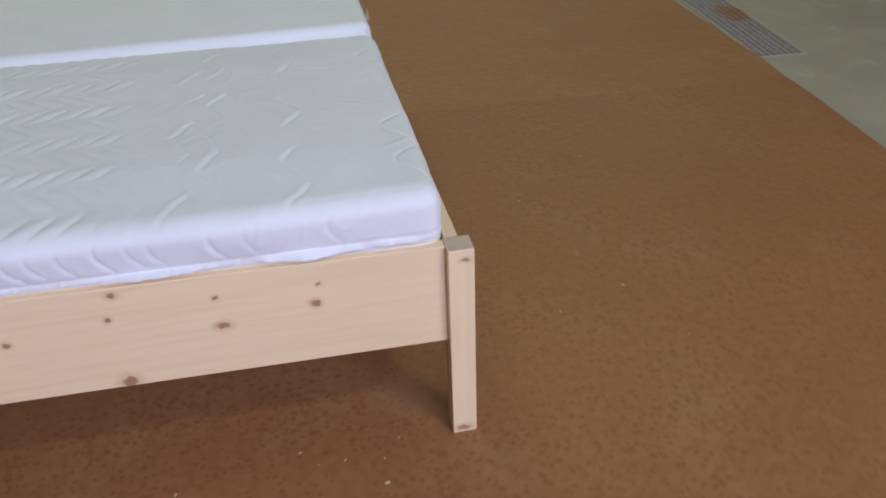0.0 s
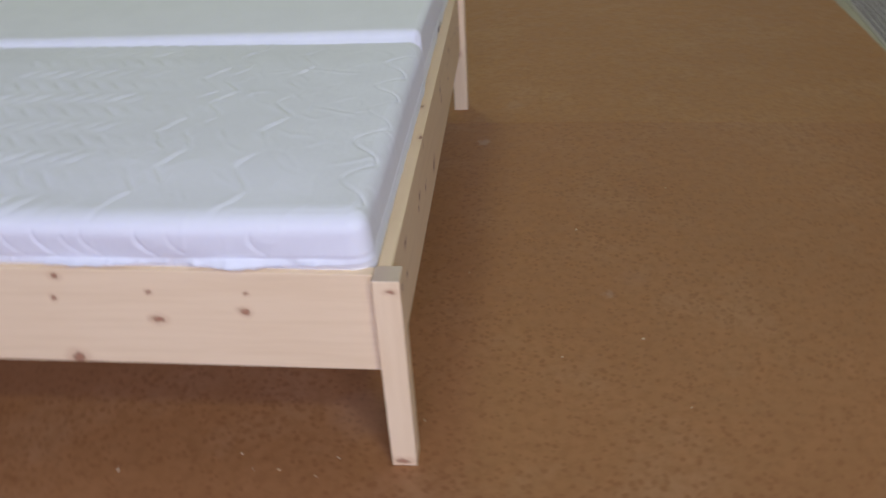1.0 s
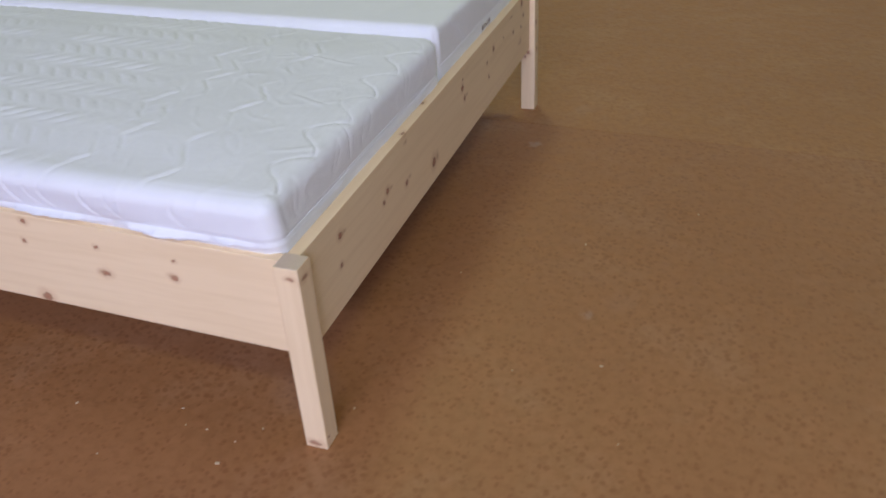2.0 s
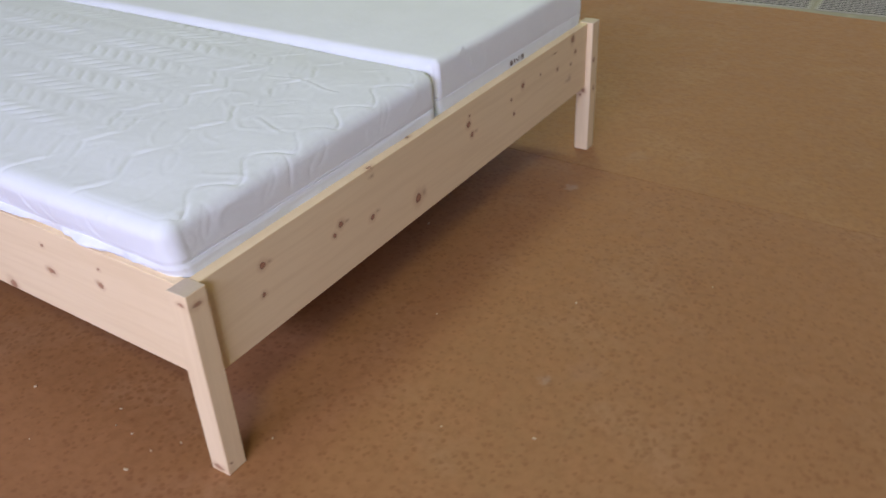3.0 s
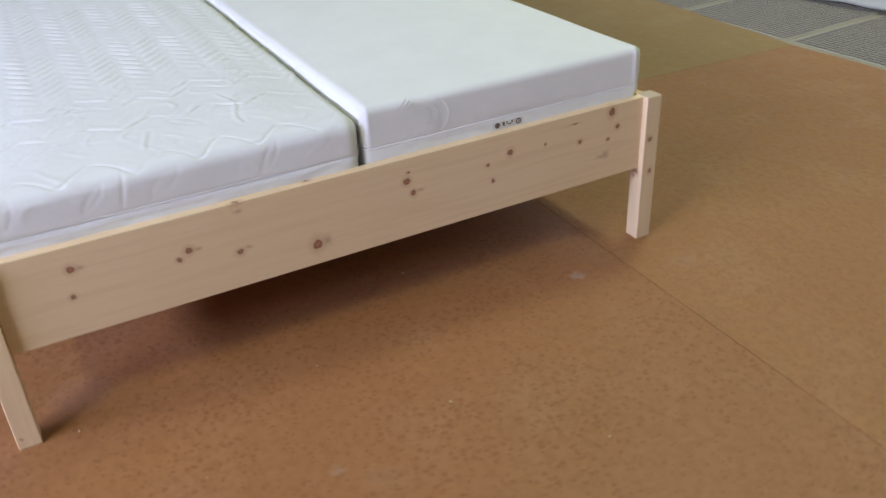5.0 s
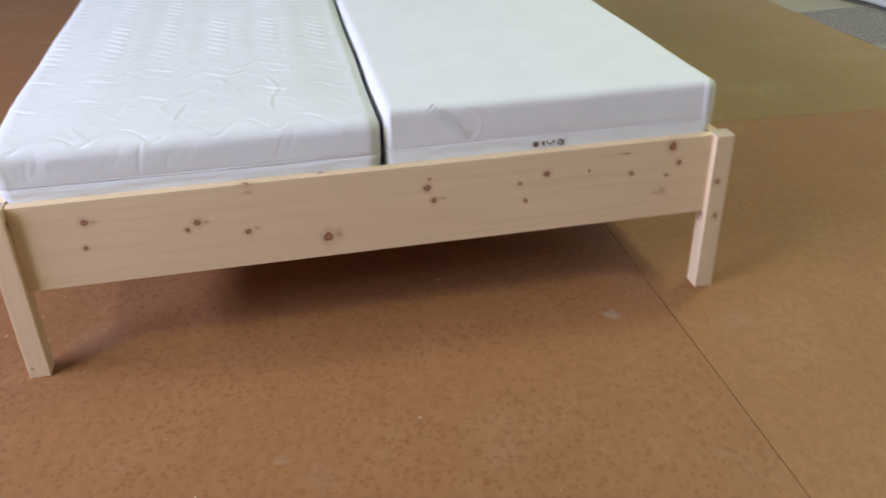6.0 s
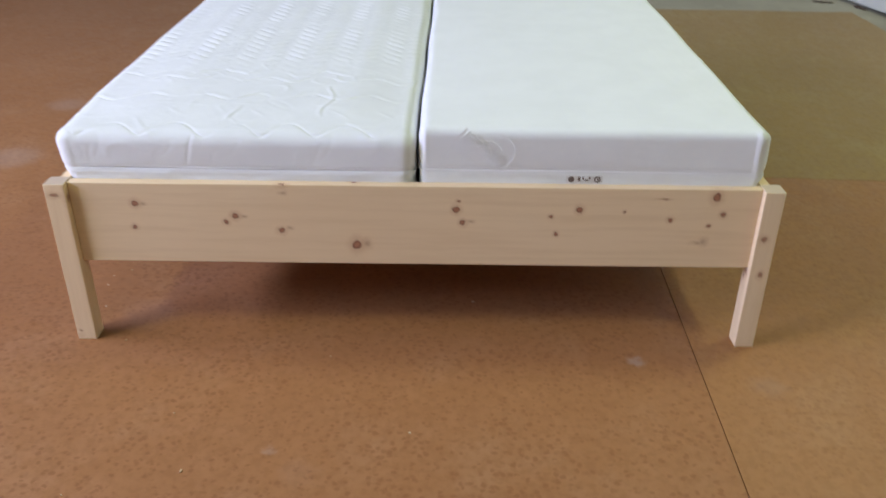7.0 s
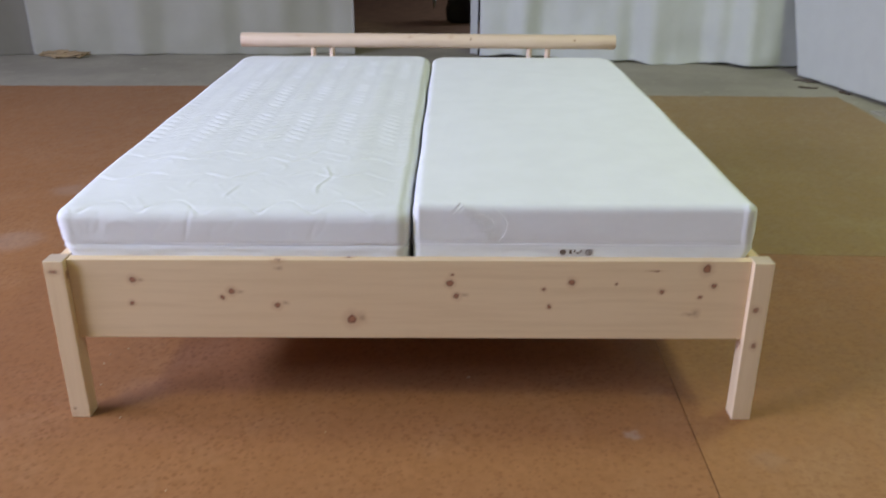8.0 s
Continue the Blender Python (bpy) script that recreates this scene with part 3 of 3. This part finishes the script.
def build_mattress(name, label, y0, y1, z1, radius, material, quilted, seed, outer):
    """A foam mattress in a zipped cover: a fine box with rounded edges and the relief of the cover."""
    x0, x1, z0 = -2.027, -0.0275, 0.3345
    length, width, high = x1 - x0, y1 - y0, z1 - z0
    owner = thing(name, label, "mattress", ((x0 + x1) / 2, (y0 + y1) / 2, z0), "mattresses on the bed")
    owner.rotation_euler = (0, 0, radians(-0.45))
    step = 0.0037 if quilted else 0.0050
    nu, nv, nk = int(length / step), int(width / step), int(high / (0.0048 if quilted else 0.0065))
    index, cells = {}, []
    def at(i, j, k):
        key = (i, j, k)
        if key not in index:
            index[key] = len(cells)
            cells.append(key)
        return index[key]
    faces = [(at(i, j, nk), at(i + 1, j, nk), at(i + 1, j + 1, nk), at(i, j + 1, nk)) for i in range(nu) for j in range(nv)]
    for k in range(nk):
        for i in range(nu):
            faces.append((at(i, 0, k), at(i + 1, 0, k), at(i + 1, 0, k + 1), at(i, 0, k + 1)))
            faces.append((at(i + 1, nv, k), at(i, nv, k), at(i, nv, k + 1), at(i + 1, nv, k + 1)))
        for j in range(nv):
            faces.append((at(nu, j, k), at(nu, j + 1, k), at(nu, j + 1, k + 1), at(nu, j, k + 1)))
            faces.append((at(0, j + 1, k), at(0, j, k), at(0, j, k + 1), at(0, j + 1, k + 1)))
    edge = [at(i, 0, 0) for i in range(nu)] + [at(nu, j, 0) for j in range(nv)] + [at(i, nv, 0) for i in range(nu, 0, -1)] + [at(0, j, 0) for j in range(nv, 0, -1)]
    faces.append(tuple(reversed(edge)))
    grid = np.array(cells, dtype=float)
    px, py, pz = (grid[:, 0] / nu - 0.5) * length, (grid[:, 1] / nv - 0.5) * width, grid[:, 2] / nk * high
    # round the upright corners and the top edges
    cx, cy = np.clip(px, -length / 2 + radius, length / 2 - radius), np.clip(py, -width / 2 + radius, width / 2 - radius)
    cz = np.minimum(pz, high - radius)
    nx, ny, nz = px - cx, py - cy, pz - cz
    nl = np.sqrt(nx * nx + ny * ny + nz * nz)
    nx, ny, nz = nx / nl, ny / nl, nz / nl
    px, py, pz = cx + nx * radius, cy + ny * radius, cz + nz * radius
    u, v = length / 2 - px, py + width / 2
    seam_z = (0.449 if quilted else 0.455) - z0
    side = np.hypot(nx, ny)
    crown = 1.0
    for reach in (u, length - u, v, width - v):
        crown = crown * smooth_step(radius - 0.01, radius + 0.15, reach)
    d = nz * ((0.009 if quilted else 0.003) * crown + 0.0012 * np.sin(u * 5.1 + seed) * np.sin(v * 7.3 + seed))
    d += side * 0.003 * np.sin(np.pi * np.clip(pz / high, 0, 1)) * np.where(ny * outer < -0.7, 0.0, 1.0)
    d += side * 0.010 * smooth_step(0.086, 0.112, pz) * np.clip(ny * outer, 0, 1) * (0.9 if quilted else 1.0)
    above = smooth_step(seam_z + 0.006, seam_z + 0.03, pz)
    if quilted:
        d += nz ** 2 * quilt_top(u, v)
        # fine creases where the cover lies loose at the foot end
        loose = np.where((u < 0.62) & (pz > seam_z + 0.02) & (nx > -0.5) & (ny < 0.7))[0]
        for n in loose:
            p = Vector((px[n] * 13, py[n] * 10, pz[n] * 13 + seed))
            fold = max(0.0, 1 - 9 * abs(noise.noise(p))) * max(0.0, noise.noise(p * 0.55 + Vector((7, 3, 1))) + 0.12)
            d[n] += 0.0028 * fold * (1 - max(0.0, (u[n] - 0.36) / 0.26))
        # slanting seams down the long sides
        flank = np.abs(ny)
        rise = np.clip((pz - seam_z) / (high - radius - seam_z), 0, 1.7)
        bow = 0.030 * np.sin(np.pi * 0.55 * rise) + 0.005 * wander(px * 6 + 20 * pz, 1.0)
        fade = smooth_step(0.05, 0.18, rise) * (1 - smooth_step(0.75, 1.35, rise))
        spots = [0.16, 0.30, 0.349, 0.439, 0.477, 0.528, 0.578, 0.622, 0.664]
        spots += [0.664 + 0.049 * k + 0.011 * math.sin(k * 2.6) for k in range(1, 26)]
        for k, spot in enumerate(spots):
            gone = u - spot - bow + 0.004 * math.sin(k * 1.7)
            d -= flank * fade * (0.0036 + 0.0012 * math.sin(k * 4.1)) * groove(gone, 0.0024)
            d += flank * fade * 0.0006 * groove(gone - 0.010, 0.009)
        # a zigzag seam over the foot end's upper edge, leaves and a stitched line below it
        foot = np.clip(nx, 0, 1)
        over = np.where(nz > 0.999, radius * np.pi / 2 + u - radius, np.where(nz > 0.001, radius * np.arctan2(nz, np.abs(nx) + 1e-6), pz - (high - radius)))
        front = np.where(u < 0.22, 1.0, 0.0) * smooth_step(0.0, 0.03, v) * (1 - smooth_step(width - 0.03, width, v))
        saw = np.abs((((v - 0.117) / 0.1345 + 0.06 * np.sin(v * 13)) % 1.0) - 0.5) * 4 - 1
        line = 0.054 + 0.027 * np.sin(saw * 1.57) + 0.005 * wander(v * 21, 3.0)
        gap = 0.45 + 0.55 * smooth_step(-0.6, -0.1, wander(v * 15, 5.0))
        d -= front * gap * 0.0026 * groove(over - line, 0.0029)
        d += front * gap * 0.0005 * groove(over - line + 0.015, 0.012)
        for ly, lz, turn, ll, ww in ((-0.170, 0.160, 0.75, 0.036, 0.008), (-0.029, 0.160, 0.95, 0.042, 0.013), (0.196, 0.163, 0.50, 0.046, 0.010), (-0.325, 0.160, 0.40, 0.036, 0.009)):
            d -= foot * above * 0.0009 * leaf(pz, py, lz, ly, turn, ll, ww)
        # woven rings pressed into the cover
        for ry, rz, rr in ((0.148, 0.143, 0.017), (-0.372, 0.150, 0.016), (-0.212, 0.092, 0.012)):
            far = np.hypot(py - ry, (pz - rz) * 1.1)
            d += foot * 0.0010 * (groove(far - rr, 0.0032) + groove(far - rr * 0.45, 0.0030))
        d -= foot * above * 0.0012 * groove(py + 0.117 - 0.22 * (pz - 0.14), 0.0032)
        d += foot * above * 0.0003 * groove(py + 0.107 - 0.22 * (pz - 0.14), 0.007)
    else:
        # shallow creases round the sides and the seams at the upright corners
        for n in np.where(side > 0.35)[0]:
            p = Vector((px[n] * 9, py[n] * 9, pz[n] * 15 + seed))
            d[n] += 0.0022 * max(0.0, 1 - 7 * abs(noise.noise(p))) * max(0.0, noise.noise(p * 0.6 + Vector((2, 5, 1))) + 0.05)
        d += side * above * 0.0022 * groove(np.minimum(np.abs(nx), np.abs(ny)) - 0.30, 0.10)
        # faint woven rings on the top
        for ru, rv, rr in ((0.40, 0.145, 0.036), (0.81, 0.150, 0.038), (0.07, 0.37, 0.034), (1.22, 0.155, 0.036)):
            far = np.hypot(u - ru, v - rv)
            d += nz ** 2 * 0.0006 * (groove(far - rr, 0.005) + groove(far - rr * 0.5, 0.005)) * (0.5 + 0.5 * np.sin(np.arctan2(u - ru, v - rv) * 3 + ru * 9))
    # the zip's seam, with the looser band below it
    d -= side * (0.0036 if quilted else 0.0030) * groove(pz - seam_z, 0.0040)
    low = np.where((pz < seam_z - 0.004) & (side > 0.5))[0]
    for n in low:
        slack = noise.noise((px[n] * 12 + seed, py[n] * 9, pz[n] * 45)) + 0.7 * noise.noise((px[n] * 34 + pz[n] * 50, py[n] * 26 + seed, pz[n] * 70))
        crease = max(0.0, 1 - 6 * abs(noise.noise((px[n] * 17 + pz[n] * 25, seed, pz[n] * 30))))
        slack += 0.45 * crease
        if quilted and ny[n] < -0.7:
            over_rail = pz[n] - 0.0895 - 0.019 * u[n]
            d[n] += (0.007 + 0.010 * slack) * min(1.0, max(0.0, over_rail / 0.006)) * min(1.0, max(0.0, (u[n] - 0.03) / 0.06))
        else:
            d[n] += 0.0026 * slack
    d += side * above * 0.0012 * np.sin((px + py) * 11 + seed + pz * 9)
    lean = (-0.022 * smooth_step(0.09, 0.19, pz) * (1 - smooth_step(0.0, 0.16, v)) * (0.55 + 0.45 * smooth_step(0.0, 0.45, u))) if quilted else 0.0
    # the head end's corners are rounded in plan
    head = np.clip(px + nx * d + length / 2, 0.0, 0.085)
    py = py * (1 - (0.085 - np.sqrt(np.maximum(0.085 ** 2 - (0.085 - head) ** 2, 0.0))) / (width / 2))
    shape = np.stack([px + nx * d, py + ny * d + lean, pz + nz * d + smooth_step(0.05, 0.12, pz) * (0.006 * u if quilted else -0.003 * u * u)], axis=1)
    raw("cover", shape.tolist(), faces, material, owner)
    # the outline that the piping follows
    outline = []
    sx, sy = length / 2, width / 2
    for mx, my, a0 in ((sx - radius, sy - radius, 0), (-sx + radius, sy - radius, 90), (-sx + radius, -sy + radius, 180), (sx - radius, -sy + radius, 270)):
        outline += [(mx, my, radians(a0 + 15 * k)) for k in range(7)]
    ring = []
    for (ax, ay, a), (bx, by, b) in zip(outline, outline[1:] + outline[:1]):
        p, q = Vector((ax + radius * math.cos(a), ay + radius * math.sin(a))), Vector((bx + radius * math.cos(b), by + radius * math.sin(b)))
        n = max(1, int((q - p).length / 0.02))
        for k in range(n):
            c = p.lerp(q, k / n)
            ring.append((c.x, c.y, math.cos(a), math.sin(a)))
    ox, oy, nx, ny = (np.array([r[k] for r in ring]) for k in range(4))
    count = len(ring)
    # piping along the zip
    bm = bmesh.new()
    for dz, rr in ((0.0042, 0.0017), (-0.0040, 0.0017)):
        loop = []
        for i in range(count):
            n_out = 0.0012 + (0.003 if ny[i] < -0.9 and quilted and ox[i] < sx - 0.06 else 0.0)
            wob = 0.0025 * noise.noise((ox[i] * 5 + seed, oy[i] * 5, dz * 100))
            c = Vector((ox[i] + nx[i] * n_out, oy[i] + ny[i] * n_out, seam_z + dz + wob))
            loop.append([bm.verts.new(c + Vector((nx[i] * rr * math.cos(a), ny[i] * rr * math.cos(a), rr * math.sin(a)))) for a in (0, 1.257, 2.513, 3.770, 5.027)])
        for s, t in zip(loop, loop[1:] + loop[:1]):
            for k in range(5):
                bm.faces.new((s[k], t[k], t[(k + 1) % 5], s[(k + 1) % 5]))
    part("zip_piping", bm, piping_white, owner, "white piping along the zip", True)
    return owner


def raised_words(text, size, at, turns, parent, material, label):
    """Letters raised from the cloth, on an upright face, turned in its plane."""
    curve = bpy.data.curves.new("lettering", "FONT")
    curve.body, curve.size, curve.extrude, curve.bevel_depth, curve.resolution_u = text, size, 0.0, 0.00024, 3
    curve.align_x = "CENTER"
    holder = bpy.data.objects.new("lettering", curve)
    me = bpy.data.meshes.new_from_object(holder)
    bpy.data.objects.remove(holder)
    me.materials.clear()
    me.materials.append(material)
    ob = new("lettering", me)
    ob.parent = parent
    ob.matrix_local = Matrix.Translation(Vector(at) - parent.location) @ pose(0, 0, 0, 90, 0, 90) @ pose(0, 0, 0, 0, 0, turns)
    return tagged(ob, label)


def build_mattresses():
    build_mattress("mattress", "white quilted foam mattress with a herringbone top", 0.0240, 0.8345, 0.535, 0.033, cover_quilted, True, 3.0, -1)
    b = build_mattress("mattress", "smooth white foam mattress in a zipped cover", 0.8425, 1.6280, 0.552, 0.021, cover_smooth, False, 21.0, 1)
    # sewn-in tag with printed shapes
    tag = part("tag", block(0.0, 0.0012, -0.042, 0.042, -0.0085, 0.0085), tag_white, b, "small white tag with brown printed shapes")
    tag.location = Vector((-0.0245, 1.224, 0.4345)) - b.location
    part("print", rod((0.0012, -0.030, 0), (0.0018, -0.030, 0), 0.0072, 14), print_brown, tag)
    ring = bmesh.new()
    for k in range(12):
        a0, a1 = k * math.pi / 6, (k + 1) * math.pi / 6
        ring.faces.new([ring.verts.new((0.0018, 0.030 + r * math.cos(t), r * math.sin(t))) for r, t in ((0.0078, a0), (0.0078, a1), (0.0050, a1), (0.0050, a0))])
    part("print", ring, print_brown, tag)
    for y, z, w, h in ((-0.012, 0.001, 0.006, 0.010), (-0.003, 0.003, 0.004, 0.006), (0.005, -0.002, 0.008, 0.003), (0.012, 0.003, 0.004, 0.005), (0.031, 0.0, 0.003, 0.006)):
        part("print", block(0.0012, 0.0018, y - w / 2, y + w / 2, z - h / 2, z + h / 2), print_brown, tag)
    raised_words("lyocell", 0.046, (-0.0211, 0.992, 0.5190), 137, b, cover_smooth, "raised woven lettering")
    # woven rings round the lettering
    for radius_y, radius_z, a0, a1 in ((0.064, 0.050, -52, 62), (0.034, 0.028, 10, 95)):
        bm, loop = bmesh.new(), []
        for k in range(17):
            a = radians(a0 + (a1 - a0) * k / 16)
            c = Vector((-0.0213, 0.997 + radius_y * math.cos(a), 0.499 + radius_z * math.sin(a)))
            out = Vector((0, math.cos(a), math.sin(a)))
            loop.append([bm.verts.new(c + out * 0.0011 * math.cos(t) + Vector((0.00020 * math.sin(t), 0, 0))) for t in (0, 1.047, 2.094, 3.142, 4.189, 5.236)])
        for p, q in zip(loop, loop[1:]):
            for k in range(6):
                bm.faces.new((p[k], q[k], q[(k + 1) % 6], p[(k + 1) % 6]))
        bm.transform(Matrix.Translation(-b.location))
        part("woven_ring", bm, cover_smooth, b, "thin woven ring beside the lettering", True)


# ---- small things ----
def lump(name, label, category, at, size, material, seed, rough=0.3, cuts=3, group=""):
    """A rounded uneven lump that lies on the ground."""
    bm = bmesh.new()
    bmesh.ops.create_icosphere(bm, subdivisions=cuts, radius=1.0)
    for v in bm.verts:
        k = 1 + rough * noise.noise(v.co * 1.7 + Vector((seed, seed * 2, 0))) + rough * 0.4 * noise.noise(v.co * 5 + Vector((seed, 0, 4)))
        v.co = Vector((v.co.x * size[0] * k, v.co.y * size[1] * k, max(0.0, (v.co.z * k + 0.72) * size[2])))
    ob = part(name, bm, material, None, label, True)
    ob.location = at
    return tagged(ob, label, category, group)


def build_back_room():
    lump("dark_sack", "dark lumpy sack on the floor of the back room", "sack", (-7.15, 1.12, 0.006), (0.18, 0.22, 0.20), dark_cloth, 4.0)
    bm = bmesh.new()
    ring = []
    for j in range(9):
        f = j / 8
        z = 0.235 + 2.365 * f
        half = 0.012 + 0.22 * f ** 0.5
        ring.append([bm.verts.new((-6.2 + 0.03 * math.sin(k * 1.3 + f * 2), 0.80 + half * (k / 4 - 1), z + 0.02 * abs(k - 4) * (1 - f))) for k in range(9)])
    for r, s in zip(ring, ring[1:]):
        for k in range(8):
            bm.faces.new((r[k], r[k + 1], s[k + 1], s[k]))
    bmesh.ops.solidify(bm, geom=bm.faces[:], thickness=0.003)
    tagged(part("hanging_cloth", bm, sheet_white, None, "pale cloth hanging to a point in the dark room", True), category="cloth")


def build_crumbs():
    spots = [(-0.558, -0.051, 5), (-0.175, -0.113, 7), (-0.327, -0.001, 4), (-0.294, -0.041, 3), (-0.244, -0.040, 4), (-0.171, -0.053, 3), (-0.135, -0.006, 4), (0.480, 0.365, 6), (0.355, 0.825, 5),
             (-0.178, 0.974, 7), (0.02, 0.099, 4), (0.62, 1.05, 3), (0.55, 0.15, 3), (-0.42, -0.16, 3), (0.12, -0.30, 3), (0.30, 0.30, 3), (0.08, 0.62, 3)]
    for i, (x, y, mm) in enumerate(spots):
        rng = random.Random(i)
        bm = bmesh.new()
        bmesh.ops.create_cube(bm, size=1.0)
        for v in bm.verts:
            v.co = Vector((v.co.x * mm * 0.0013 * rng.uniform(0.7, 1.2), v.co.y * mm * 0.0008 * rng.uniform(0.6, 1.2), (v.co.z + 0.5) * 0.0022 * rng.uniform(0.6, 1.1) if v.co.z > 0 else 0.0))
        bm.transform(Matrix.Rotation(rng.uniform(0, 3.14), 4, "Z"))
        ob = part("wood_chip", bm, chip_wood)
        ob.location = (x, y, 0.0)
        tagged(ob, "tiny pale wood chip on the brown floor", "wood chip", "wood chips on the floor")


def build_lath():
    """A thin lath with a slanting broken tip, lying on the floor."""
    bm = block(0.0, 0.42, -0.015, 0.015, 0.0, 0.011, 0.0012)
    for v in bm.verts:
        if v.co.x < 0.01:
            v.co.x += 0.030 * (0.5 + v.co.y / 0.03)
            v.co.y *= 0.75
        v.co.y += 0.003 * math.sin(v.co.x * 9)
    bm.transform(Matrix.Rotation(radians(-36), 4, "Z"))
    ob = part("wooden_lath", bm, pine_plain, None, "short pale wooden lath on the brown floor")
    ob.location = (-2.485, -1.460, 0.0)
    tagged(ob, "short pale wooden lath on the brown floor", "lath")


def build_debris():
    """Torn straw and scraps along the sheets."""
    def twist(name, label, at, length, turn, seed, thick=0.010, material=straw):
        bm = bmesh.new()
        for s in range(5):
            rng = random.Random(seed * 10 + s)
            pts = []
            for k in range(7):
                f = k / 6 - 0.5
                pts.append(Vector((f * length * rng.uniform(0.9, 1.05), 0.45 * length * noise.noise((f * 4.0 + s * 5, seed * 3.7, 0)) + rng.uniform(-1, 1) * thick, 0.006 + thick * (1.1 + math.sin(k * 1.3 + s * 1.7)))))
            loops = []
            for k, p in enumerate(pts):
                r = thick * (0.75 - abs(k - 3) * 0.17) + 0.002
                loops.append([bm.verts.new(p + Vector((0, r * math.cos(a), r * math.sin(a)))) for a in (0, 1.257, 2.513, 3.770, 5.027)])
            for a, b in zip(loops, loops[1:]):
                for k in range(5):
                    bm.faces.new((a[k], b[k], b[(k + 1) % 5], a[(k + 1) % 5]))
            bm.faces.new(loops[0])
            bm.faces.new(loops[-1])
        low = min(v.co.z for v in bm.verts)
        for v in bm.verts:
            v.co.z -= low
        bm.transform(Matrix.Rotation(radians(turn), 4, "Z"))
        ob = part(name, bm, material, None, label, True)
        ob.location = (*at, -0.005)
        tagged(ob, label, "debris", "scraps along the sheets")
    twist("straw_wisp", "brown wisp of straw and cord under the sheet", (-5.08, -2.17), 0.40, 92, 1, 0.016)
    twist("cord_scrap", "dark scrap of torn cord beside the white sheet", (-4.19, 3.46), 0.15, 40, 2, 0.0024, bark)
    twist("cord_scrap", "thin dark scrap of cord under the white sheet", (-3.80, 3.560), 0.11, 15, 3, 0.0028, bark)
    twist("bark_scrap", "dark brown scrap of dry bark beside the white sheet", (-3.97, 3.385), 0.13, 70, 4, 0.0022, bark)


build_floor()
build_walls()
build_sheets()
build_gratings()
build_bed()
build_mattresses()
build_back_room()
build_debris()
build_lath()
build_crumbs()
